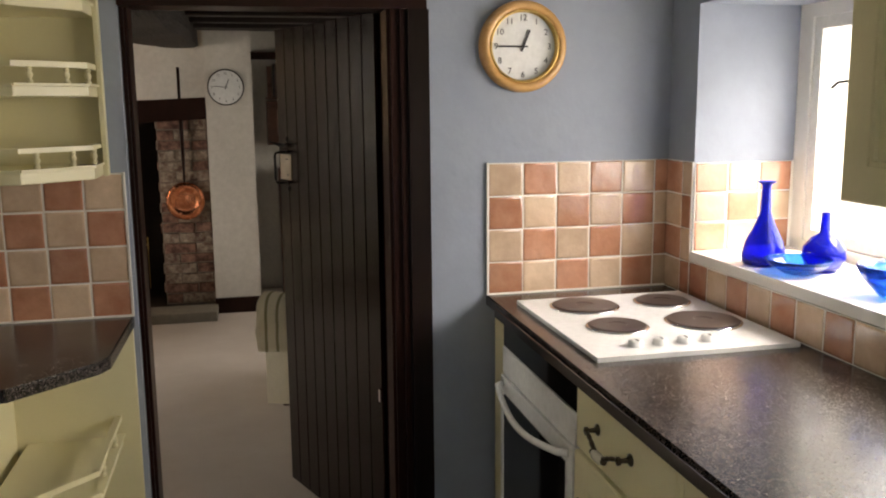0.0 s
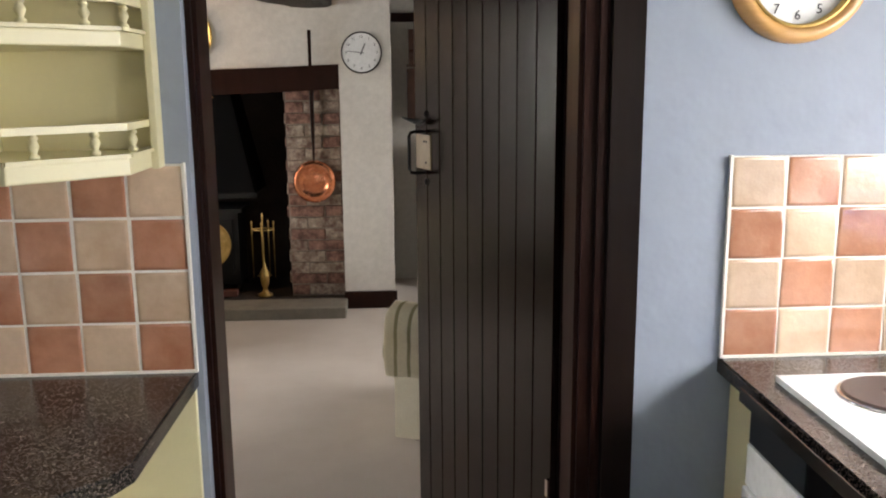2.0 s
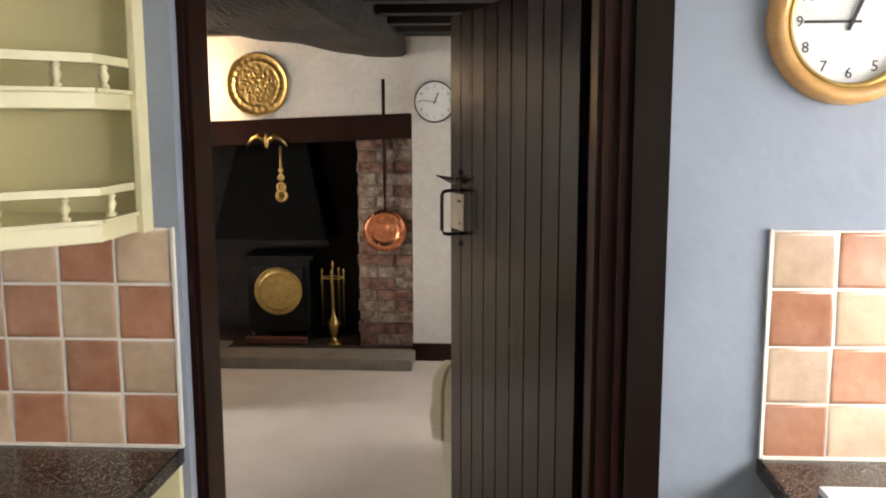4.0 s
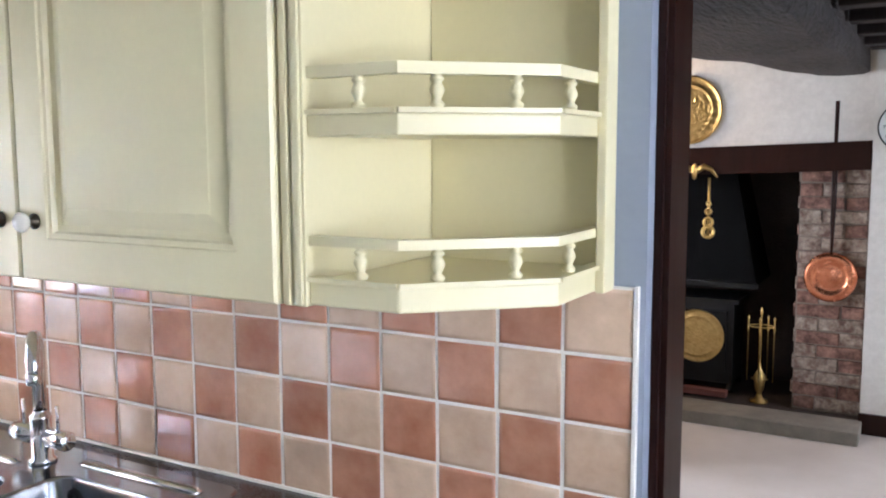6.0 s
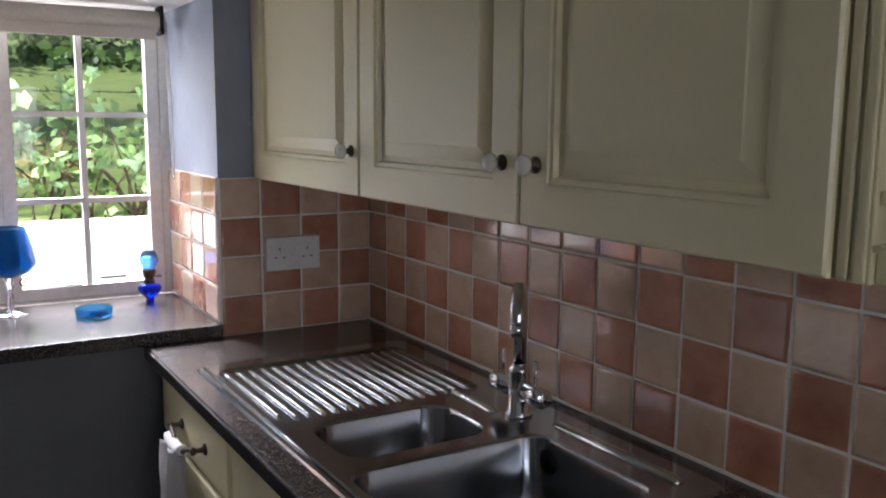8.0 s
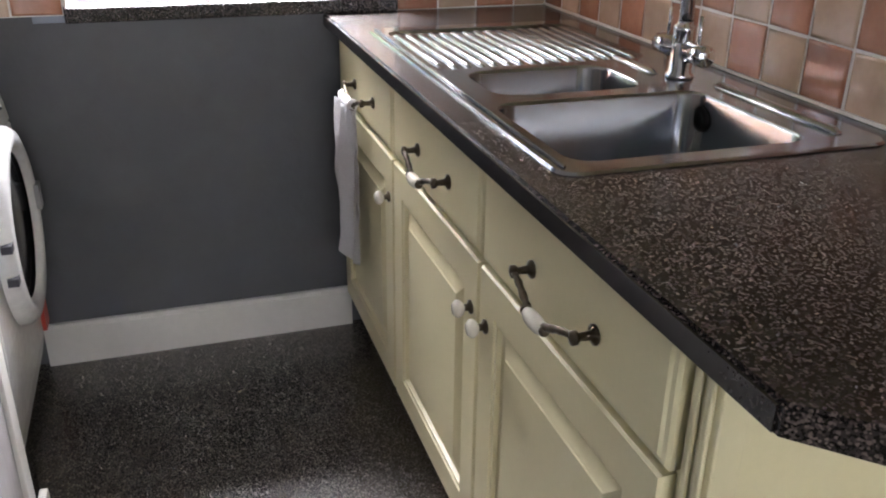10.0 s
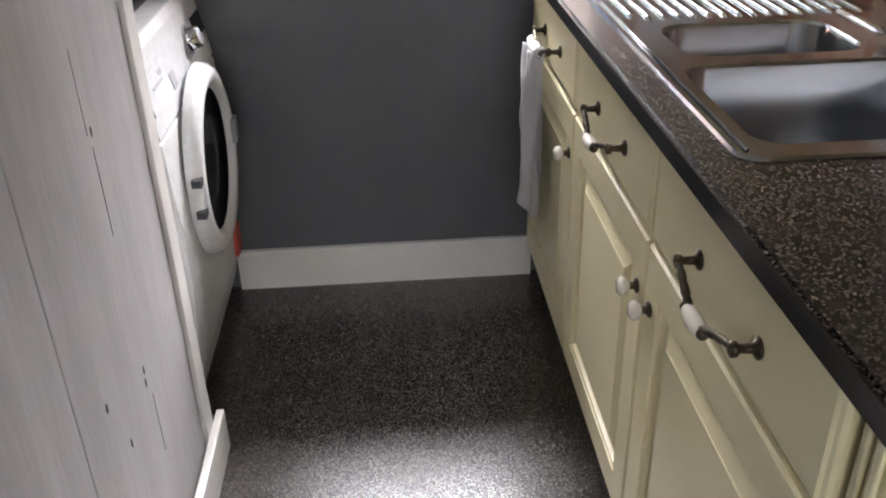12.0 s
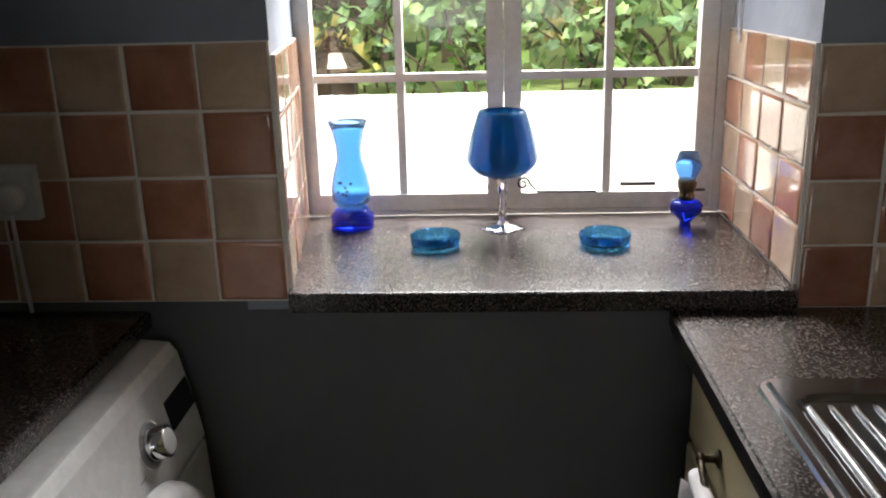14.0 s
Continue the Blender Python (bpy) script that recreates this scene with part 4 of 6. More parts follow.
for x, y, r in ((-0.095, 0.175, 0.092), (0.143, 0.175, 0.075), (-0.098, -0.058, 0.075), (0.140, -0.065, 0.094)):
    part("trim_ring", lathe([(r + 0.006, 0.0125), (r + 0.006, 0.015), (r, 0.016)], 40, at=(x, y, 0)), CHROME, hob, smooth=True)
    part("hotplate", lathe([(r, 0.0125), (r, 0.018), (r - 0.004, 0.020), (0.026, 0.0200), (0.022, 0.0185), (0, 0.0185)], 40, at=(x, y, 0)), HOTPLATE, hob)
for k in range(4):
    x = -0.13 + k * 0.063
    kn = part("control_knob", lathe([(0, 0.028), (0.014, 0.028), (0.017, 0.025), (0.019, 0.0125)], 20, at=(x, -0.235, 0)), ENAMEL, hob, smooth=True)
    part("pointer", boxes((x - 0.002, x + 0.002, -0.252, -0.235, 0.0282, 0.0292)), PRINT, kn)

# ---- kitchen clock ----


def letters(parent, text, m, size, material=PRINT, name="numeral"):
    cu = bpy.data.curves.new("text", "FONT")
    cu.body, cu.size, cu.align_x, cu.align_y, cu.extrude, cu.resolution_u = text, size, "CENTER", "CENTER", 0.0004, 2
    tmp = bpy.data.objects.new("text", cu)
    scene.collection.objects.link(tmp)
    bpy.context.view_layer.update()
    me = bpy.data.meshes.new_from_object(tmp.evaluated_get(bpy.context.evaluated_depsgraph_get()))
    bpy.data.objects.remove(tmp)
    me.materials.clear()
    me.materials.append(material)
    ob = new(name, me)
    ob.parent = parent
    ob.matrix_basis = m
    return ob


def clock(at, r, rim_w, rim_d, rim_mat, label, hour, minute, rim_label):
    c = base("wall_clock", at, label, "clock")
    prof = [(r - rim_w, 0.012), (r - rim_w + 0.003, rim_d * 0.8), (r - rim_w * 0.55, rim_d), (r - rim_w * 0.15, rim_d * 0.75), (r, rim_d * 0.3), (r, 0)]
    part("rim", lathe(prof, 64, m=Y_TURN), rim_mat, c, rim_label, smooth=True)
    part("dial", lathe([(r - rim_w + 0.003, 0), (r - rim_w + 0.003, 0.010), (0, 0.010)], 48, m=Y_TURN), DIAL, c)
    rr = (r - rim_w) * 0.80
    for k in range(1, 13):
        a = radians(90 - 30 * k)
        letters(c, str(k), pose(rr * math.cos(a), -0.0108, rr * math.sin(a), 90), r * 0.19)
    for ang, ln, wd in (((hour % 12 + minute / 60) * 30, 0.5, 0.006), (minute * 6, 0.74, 0.004)):
        bm = boxes((-wd * r * 4, wd * r * 4, -0.0145, -0.0130, -0.015, (r - rim_w) * ln))
        bmesh.ops.transform(bm, matrix=pose(0, 0, 0, 0, ang, 0), verts=bm.verts)
        part("hour_hand" if ln < 0.6 else "minute_hand", bm, PRINT, c)
    part("centre_cap", lathe([(0, 0.018), (0.004, 0.018), (0.005, 0.011)], 12, m=Y_TURN), PRINT, c)
    return c


c = clock((0.984, NY - 0.001, 1.647), 0.134, 0.031, 0.036, PINE, "round kitchen wall clock with wide varnished pine rim", 12, 45, "varnished pine rim")
part("bezel", lathe([(0.105, 0.012), (0.106, 0.030), (0.100, 0.031), (0.098, 0.012)], 64, m=Y_TURN), BRASS, c, "thin polished brass bezel", smooth=True)
clock((0.046, 9.384, 1.612), 0.125, 0.008, 0.020, IRON, "round wall clock with thin black rim on white pier", 12, 46, "thin black rim")

# ---- sockets ----


def socket(at, plug=False, rz=90):
    s = base("wall_socket", at, "white plastic double wall socket on tiles" + (" with a plug" if plug else ""), "socket", rz=rz)
    part("face_plate", boxes((-0.073, 0.073, -0.020, 0, -0.043, 0.043)), PLASTIC, s, bevel=0.004)
    for sx in (-0.038, 0.038):
        for dx, dz, w, h in ((0, 0.012, 0.003, 0.008), (-0.011, -0.010, 0.0065, 0.0035), (0.011, -0.010, 0.0065, 0.0035)):
            if not (plug and sx > 0):
                part("pin_hole", boxes((sx + dx - w / 2, sx + dx + w / 2, -0.0206, -0.0203, dz - h / 2, dz + h / 2)), PRINT, s)
    for sx in (-0.010, 0.010):
        part("switch", boxes((sx - 0.006, sx + 0.006, -0.0235, -0.0202, 0.006, 0.024)), PLASTIC, s, bevel=0.001)
    if plug:
        p = part("plug", lathe([(0.021, 0.0), (0.024, 0.01), (0.024, 0.026), (0.018, 0.034), (0, 0.035)], 20, m=pose(0.038, -0.0205, -0.004, 90)), PLASTIC, s, smooth=True)
        part("cable", tube([(0.038, -0.035, -0.022), (0.038, -0.034, -0.06), (0.030, -0.018, -0.10), (0.032, -0.014, -0.20)], 0.0035, 8), PLASTIC, s, smooth=True)
    return s


socket((WX + 0.0065, 5.328, 1.105))
socket((WX + 0.0065, 3.882, 1.105), True)

# ---- washing machine ----
WM = base("washing_machine", (-1.83, 3.855, 0), "white front-loading washing machine under the worktop", "washing machine")
part("case", boxes((-0.297, 0.297, -0.27, 0.215, 0.02, 0.862)), ENAMEL, WM, bevel=0.008)
for x in (-0.25, 0.25):
    for y in (-0.22, 0.18):
        part("foot", lathe([(0, 0), (0.02, 0), (0.02, 0.015), (0.01, 0.021), (0, 0.021)], 12, at=(x, y, 0)), IRON, WM)


def side_profile(pts, x0, x1):
    bm = bmesh.new()
    a = [bm.verts.new((x0, y, z)) for y, z in pts]
    b = [bm.verts.new((x1, y, z)) for y, z in pts]
    bm.faces.new(a)
    bm.faces.new(b[::-1])
    for i in range(len(pts)):
        j = (i + 1) % len(pts)
        bm.faces.new((a[i], b[i], b[j], a[j]))
    bmesh.ops.recalc_face_normals(bm, faces=bm.faces)
    return bm


part("front", side_profile([(0.216, 0.06), (0.298, 0.06), (0.314, 0.14), (0.334, 0.36), (0.336, 0.50), (0.328, 0.685), (0.216, 0.685)], -0.297, 0.297), ENAMEL, WM, bevel=0.006)
part("control_panel", side_profile([(0.216, 0.689), (0.328, 0.689), (0.322, 0.73), (0.298, 0.842), (0.286, 0.860), (0.216, 0.866)], -0.297, 0.297), ENAMEL, WM, bevel=0.005)


def flat_on_panel(x0, x1, u0, u1, d=0.002):
    c, s = 0.968, 0.252
    bm = bmesh.new()
    vs = []
    for x, u in ((x0, u0), (x1, u0), (x1, u1), (x0, u1)):
        for e in (0.0003, d):
            vs.append(bm.verts.new((x, 0.3222 - u * s + e * c, 0.730 + u * c + e * s)))
    bmesh.ops.convex_hull(bm, input=vs)
    return bm


part("display", flat_on_panel(-0.290, -0.190, 0.025, 0.105, 0.003), BLACK_GLASS, WM, "black glass display")
part("dial_ring", lathe([(0.035, 0), (0.035, 0.004), (0.028, 0.006), (0.028, 0)], 28, m=pose(-0.115, 0.3222 - 0.045 * 0.252, 0.730 + 0.045 * 0.968, -75.4)), RECEDGREY, WM, "dark grey dial ring", smooth=True)
part("programme_dial", lathe([(0.019, 0.0315), (0.0235, 0.030), (0.026, 0.004)], 28, m=pose(-0.115, 0.3222 - 0.045 * 0.252, 0.730 + 0.045 * 0.968, -75.4)), CHROME, WM, smooth=True)
part("dial_cap", lathe([(0, 0.0325), (0.018, 0.0325), (0.0205, 0.0305), (0.0205, 0.028)], 28, m=pose(-0.115, 0.3222 - 0.045 * 0.252, 0.730 + 0.045 * 0.968, -75.4)), ENAMEL, WM, "white dial cap", smooth=True)
for i in range(7):
    for s in (-1, 1):
        x = -0.115 + s * 0.052
        u = 0.016 + i * 0.009
        part("printed_line", flat_on_panel(x - 0.011, x + 0.011, u, u + 0.0025, 0.0008), RECEDGREY, WM, "small grey print")
part("drawer_front", flat_on_panel(0.08, 0.285, 0.004, 0.075, 0.004), ENAMEL, WM, "detergent drawer front")
part("drawer_print", flat_on_panel(0.16, 0.24, 0.040, 0.046, 0.0048), RECEDGREY, WM, "small grey print")
part("drawer_grip", flat_on_panel(0.086, 0.122, 0.004, 0.036, 0.0055), RECEDGREY, WM, "dark recessed drawer grip")
part("drawer_print", flat_on_panel(0.150, 0.176, 0.052, 0.062, 0.0048), RECEDGREY, WM, "small grey print")
wdoor = base("porthole_door")
wdoor.parent = WM
wdoor.location = (-0.005, 0.342, 0.530)
ND = pose(0, 0, 0, -90)
part("door_ring", lathe([(0.160, 0.012), (0.168, 0.024), (0.186, 0.030), (0.204, 0.024), (0.214, 0.010), (0.216, -0.006)], 56, m=ND), ENAMEL, wdoor, smooth=True)
part("door_glass", lathe([(0.163, 0.012), (0.150, 0.004), (0.10, 0.000), (0, -0.001)], 48, m=ND), DOOR_GLASS, wdoor, "dark door glass", smooth=True)
part("door_catch", boxes((-0.205, -0.170, 0.022, 0.036, -0.03, 0.03)), RECEDGREY, wdoor, bevel=0.004)
for z in (-0.035, 0.035):
    part("hinge_pin", boxes((0.196, 0.222, 0.006, 0.026, z - 0.008, z + 0.008)), PRINT, wdoor)
part("sticker", boxes((-0.295, -0.235, 0.3180, 0.3280, 0.15, 0.23)), RED, WM, "small red sticker", bevel=0.0)

# ---- boarded panel beside the washing machine ----
partition = base("boarded_panel", (-1.0, 4.15, 0), "whitewashed vertical board panel with white trim and skirting", "panelling")
xs = [-1.385, -0.868, -0.552]
for a, b in zip(xs, xs[1:]):
    part("board", boxes((a + 0.0015, b - 0.0015, 4.160, 4.198, 0.002, TOP - 0.002)), PANEL_WOOD, partition, local=False, bevel=0.002)
part("backing", boxes((-1.384, -0.552, 4.10, 4.159, 0.001, TOP - 0.001)), IRON, partition, "dark backing behind the board gaps", local=False)
for x, z0, z1 in ((-1.130, 0.86, 0.98), (-1.140, 0.70, 0.84), (-1.152, 0.28, 0.40), (-1.240, 1.1, 1.3)):
    part("crack", boxes((x - 0.0007, x + 0.0007, 4.1975, 4.1984, z0, z1)), IRON, partition, "fine dark crack", local=False)
for x, z in ((-1.147, 0.86), (-1.133, 0.437), (-1.136, 0.46), (-0.965, 0.52), (-1.02, 0.41)):
    part("knot", lathe([(0.006, 0), (0.004, 0.0012), (0, 0.0012)], 10, at=(0, 0, 0), m=pose(x, 4.1978, z, -90) @ Matrix.Diagonal((0.5, 1.6, 1, 1))), PEWTER, partition, "small dark knot", local=False)
part("edge_trim", boxes((-1.440, -1.3865, 4.09, 4.206, 0.001, TOP - 0.001)), WHITE_PAINT, partition, local=False, bevel=0.003)
part("skirting", boxes((-1.475, -0.545, 4.2065, 4.224, 0.001, 0.105)), WHITE_PAINT, partition, local=False, bevel=0.004)
structure("wall_partition", boxes((-0.552, -0.452, 3.35, 4.198, 0, TOP)), PLASTER)

# ---- glass on the west window board ----
SZ = 0.9355
lampv = base("glass_vase", (-2.53, 4.385, SZ), "frosted cobalt blue glass vase with a waist, on the window board", "vase")
part("vase_body", lathe([(0, 0.0414), (0.0247, 0.04232), (0.038, 0.0552), (0.03943, 0.0782), (0.0342, 0.1058), (0.0247, 0.138), (0.0247, 0.1656), (0.0323, 0.1978), (0.038, 0.2134), (0.0361, 0.2134), (0.0304, 0.1978), (0.0228, 0.1656), (0.0228, 0.138), (0.0323, 0.1058), (0.03705, 0.0782), (0.03515, 0.05704), (0, 0.046)], 36), tinted_glass("frosted_blue_glass", (0.30, 0.62, 1.0), 0.25, 0.95), lampv, smooth=True)
part("vase_foot", lathe([(0, 0), (0.0418, 0), (0.0437, 0.00552), (0.0418, 0.01656), (0.0437, 0.02576), (0.0361, 0.03312), (0.0323, 0.04048), (0, 0.0414)], 36), BLUE_GLASS, lampv, smooth=True)
for k in range(9):
    a = radians(-20 + 40 * noise.random())
    part("flower_print", lathe([(0, 0.001), (0.0026, 0.0005), (0.003, 0)], 8, m=pose(0.0415 * math.cos(a), 0.0415 * math.sin(a) + 0.01 * (k % 3 - 1), 0.085 + 0.03 * (noise.random() - 0.5), 0, 90, 0)), PEWTER, lampv)
gob = base("glass_goblet", (-2.51, 4.686, SZ), "large turquoise blue glass goblet on a clear twisted stem", "goblet")
part("bowl", lathe([(0, 0.1), (0.022, 0.101), (0.0495, 0.112), (0.066, 0.13), (0.06875, 0.142), (0.0605, 0.18), (0.0473, 0.222), (0.04345, 0.232), (0.04125, 0.232), (0.0451, 0.222), (0.05775, 0.18), (0.066, 0.142), (0.0627, 0.132), (0.0473, 0.116), (0.0198, 0.106), (0, 0.105)], 64, flute=0.012, flutes=16), SKY_GLASS, gob, smooth=True)
stem = bmesh.new()
lathe([(0.012, 0.099), (0.007, 0.085), (0.0095, 0.074), (0.006, 0.062), (0.0085, 0.050), (0.006, 0.038), (0.008, 0.026), (0.006, 0.016), (0.012, 0.008), (0.036, 0.003), (0.042, 0.001), (0.041, 0), (0, 0)], 28, flute=0.10, flutes=4, bm=stem)
part("stem", stem, CLEAR_GLASS, gob, "clear twisted glass stem and foot", smooth=True)


def dish(at, r, label):
    d = base("glass_ashtray", at, label, "ashtray", "blue glass ashtrays")
    prof = [(0, 0), (r * 0.86, 0), (r * 0.94, 0.004), (r, 0.023), (r * 0.985, 0.0255), (r * 0.95, 0.025), (r * 0.88, 0.009), (r * 0.80, 0.005), (0, 0.005)]
    part("dish", lathe(prof, 112, flute=0.022, flutes=28), DISH_GLASS, d, smooth=False)
    return d


dish((-2.385, 4.560, SZ), 0.046, "shallow ribbed turquoise glass ashtray on the window board")
dish((-2.385, 4.870, SZ), 0.046, "shallow ribbed turquoise glass ashtray on the window board")
oil = base("oil_lamp", (-2.51, 5.042, SZ), "small cobalt glass oil lamp with pale blue chimney", "oil lamp")
part("reservoir", lathe([(0, 0), (0.012, 0), (0.010, 0.008), (0.014, 0.014), (0.030, 0.030), (0.033, 0.042), (0.026, 0.050), (0.015, 0.053), (0, 0.053)], 28), BLUE_GLASS, oil, smooth=True)
part("burner", lathe([(0, 0.0535), (0.014, 0.0535), (0.016, 0.062), (0.013, 0.066), (0.017, 0.074), (0.019, 0.088), (0.017, 0.094), (0, 0.094)], 24), PEWTER, oil, "dark brass burner", smooth=True)
part("wick_knob", tube([(0.0, 0.016, 0.072), (0.0, 0.034, 0.072)], 0.003, 8), PEWTER, oil, smooth=True)
part("chimney", lathe([(0.016, 0.0945), (0.024, 0.112), (0.026, 0.122), (0.018, 0.146), (0.0165, 0.146), (0.0245, 0.122), (0.0225, 0.112), (0.0145, 0.0950)], 28), PALE_BLUE_GLASS, oil, "pale blue glass chimney", smooth=True)

# ---- glass on the east sill ----
EZ = 1.0355
v = base("glass_bottle_vase", (1.552, 5.15, EZ), "tall cobalt glass bottle vase with flared lip on bright sill", "vase")
part("bottle", lathe([(0, 0), (0.048, 0), (0.058, 0.006), (0.060, 0.025), (0.050, 0.065), (0.028, 0.110), (0.015, 0.145), (0.012, 0.215), (0.014, 0.222), (0.026, 0.228), (0.024, 0.230), (0.011, 0.224), (0.009, 0.215), (0.009, 0.150), (0.024, 0.110), (0.046, 0.065), (0.056, 0.025), (0.050, 0.010), (0, 0.008)], 40), BLUE_GLASS, v, smooth=True)
v = base("glass_bottle_vase", (1.645, 5.02, EZ), "round cobalt glass bud vase on the bright sill", "vase")
part("bottle", lathe([(0, 0), (0.030, 0), (0.045, 0.012), (0.056, 0.040), (0.052, 0.065), (0.035, 0.088), (0.014, 0.102), (0.011, 0.150), (0.013, 0.156), (0.010, 0.156), (0.008, 0.150), (0.010, 0.104), (0.030, 0.086), (0.048, 0.064), (0.052, 0.040), (0.042, 0.014), (0, 0.006)], 40), BLUE_GLASS, v, smooth=True)


def bowl(at, r, h, label):
    b = base("glass_bowl", at, label, "bowl", "blue glass bowls")
    part("bowl", lathe([(0, 0), (r * 0.35, 0), (r * 0.45, h * 0.1), (r * 0.85, h * 0.6), (r, h), (r * 0.95, h), (r * 0.80, h * 0.62), (r * 0.4, h * 0.2), (0, h * 0.12)], 48, flute=0.02, flutes=12), BOWL_GLASS, b, smooth=True)


bowl((1.560, 5.005, EZ), 0.085, 0.040, "shallow blue glass bowl on the sunlit sill")
bowl((1.600, 4.700, EZ), 0.085, 0.075, "deep blue glass bowl on the sunlit sill")

# ---- living room ----
beam = base("ceiling_beam", (-0.6, 7.5, 1.9), "massive rough-hewn old oak ceiling beam", "beam")


def timber(a0, a1, b0, b1, z_low, z_top, n, seed, rough=0.012):
    """Rough timber from the edge a0-a1 to b0-b1 in plan."""
    bm = bmesh.new()
    rings = []
    for i in range(n + 1):
        u = i / n
        pl = Vector(a0).lerp(Vector(b0), u)
        pr = Vector(a1).lerp(Vector(b1), u)
        sag = 0.02 * math.sin(u * math.pi * 1.3)
        ring = []
        for x, y, z in ((pl.x, pl.y, z_top), (pl.x, pl.y, z_low + 0.03), (pl.x + 0.03, pl.y, z_low - sag), (pl.x * 0.5 + pr.x * 0.5, pl.y, z_low - 0.008 - sag), (pr.x - 0.03, pr.y, z_low - sag), (pr.x, pr.y, z_low + 0.03), (pr.x, pr.y, z_top)):
            j = noise.noise_vector(Vector((x * 3, y * 2.2, z * 3 + seed))) * rough
            ring.append(bm.verts.new((x + j.x, y, z + (j.z if z < z_top else 0))))
        rings.append(ring)
    for a, b in zip(rings, rings[1:]):
        for k in range(len(a)):
            j = (k + 1) % len(a)
            bm.faces.new((a[k], a[j], b[j], b[k]))
    bm.faces.new(rings[0])
    bm.faces.new(rings[-1][::-1])
    bmesh.ops.recalc_face_normals(bm, faces=bm.faces)
    return bm


part("timber", timber((-1.00, 5.72), (-0.14, 5.72), (-0.40, 9.384), (-0.13, 9.384), 1.865, 2.059, 40, 1.0, 0.02), BEAM_WOOD, beam, local=False)
for k in range(9):
    y = 6.05 + k * 0.40
    j = base("ceiling_joist", (0.9, y, 2.0), "dark stained oak ceiling joist", "joist", "living room joists")
    part("timber", boxes((-0.12 if k > 7 else -0.12, LX1, y - 0.05, y + 0.05, 1.965 if k < 8 else 1.99, 2.0595)), JOIST_WOOD, j, local=False, bevel=0.008)
    j = base("ceiling_joist", (-2.1, y, 2.0), "dark stained oak ceiling joist", "joist", "living room joists")
    part("timber", boxes((LX0, -1.02 + 0.16 * (y - 5.7) / 1.0 * 0.9, y - 0.05, y + 0.05, 2.0, 2.0595)), JOIST_WOOD, j, local=False, bevel=0.008)

mantel = base("mantel_beam", (-1.3, 9.45, 1.45), "dark oak bressummer beam over the fireplace opening", "beam")


def mantel_mesh():
    bm = bmesh.new()
    rings = []
    n = 30
    for i in range(n + 1):
        u = i / n
        x = -2.45 + (2.45 - 0.098) * u
        lo, hi = 1.30 + 0.093 * u ** 0.9, 1.455 + 0.088 * u ** 0.9
        w = 0.008 * noise.noise(Vector((x * 3, 1, 2)))
        rings.append([bm.verts.new(p) for p in ((x, 9.395 + w, lo + w), (x, 9.392 + w, hi + w), (x, 9.60, hi + w), (x, 9.60, lo + w))])
    for a, b in zip(rings, rings[1:]):
        for k in range(4):
            bm.faces.new((a[k], a[(k + 1) % 4], b[(k + 1) % 4], b[k]))
    bm.faces.new(rings[0])
    bm.faces.new(rings[-1][::-1])
    bmesh.ops.recalc_face_normals(bm, faces=bm.faces)
    return bm


part("timber", mantel_mesh(), DARK_WOOD, mantel, local=False)
structure("fireplace_back", boxes((-2.45, -0.10, 10.10, 10.19, 0.06, 2.05), (-2.47, -2.40, 9.43, 10.10, 0.06, 2.05)), SOOT)
structure("hearth_base", boxes((-2.44, -0.10, 9.422, 10.10, 0.0, 0.064)), SOOT)
hearth = base("hearth", (-1.2, 9.4, 0), "raised grey stone hearth slab", "hearth")
part("slab", boxes((-2.44, -1.30, 9.13, 9.56, 0.004, 0.072)), STONE, hearth, local=False, bevel=0.008)
part("slab", boxes((-1.296, -0.082, 9.13, 9.384, 0.004, 0.075)), STONE, hearth, local=False, bevel=0.008)

hood = base("fire_hood", (-1.05, 9.8, 0.7), "black iron canopy hood over the stove", "hood")
bm = bmesh.new()
lo = [bm.verts.new(p) for p in ((-1.43, 9.60, 0.72), (-0.67, 9.60, 0.72), (-0.67, 10.09, 0.72), (-1.43, 10.09, 0.72))]
up = [bm.verts.new(p) for p in ((-1.26, 9.72, 1.42), (-0.83, 9.72, 1.42), (-0.83, 10.09, 1.42), (-1.26, 10.09, 1.42))]
bm.faces.new(lo[::-1]), bm.faces.new(up)
for i in range(4):
    bm.faces.new((lo[i], lo[(i + 1) % 4], up[(i + 1) % 4], up[i]))
part("canopy", bm, HOOD_IRON, hood, local=False, bevel=0.006)
part("lip", boxes((-1.44, -0.66, 9.590, 9.60, 0.70, 0.735)), IRON, hood, local=False, bevel=0.003)

stove = base("stove", (-1.0, 9.72, 0.075), "black cast iron stove with a polished brass disc on its door", "stove")
part("body", boxes((-0.205, 0.205, -0.11, 0.20, 0.05, 0.53)), IRON, stove, bevel=0.010)
part("top_plate", boxes((-0.235, 0.235, -0.135, 0.22, 0.53, 0.555)), IRON, stove, bevel=0.006)
part("stove_door", boxes((-0.165, 0.165, -0.125, -0.1105, 0.12, 0.48)), IRON, stove, bevel=0.006)
for sx in (-0.19, 0.19):
    part("leg", lathe([(0, 0), (0.025, 0), (0.018, 0.02), (0.022, 0.05), (0, 0.05)], 12, at=(sx, -0.09, 0)), IRON, stove, smooth=True)
    part("leg", lathe([(0, 0), (0.025, 0), (0.018, 0.02), (0.022, 0.05), (0, 0.05)], 12, at=(sx, 0.17, 0)), IRON, stove, smooth=True)
brick_step = base("stove_plinth", (-1.0, 9.50, 0.075), "dull red tile strip in front of the stove", "hearth tiles")
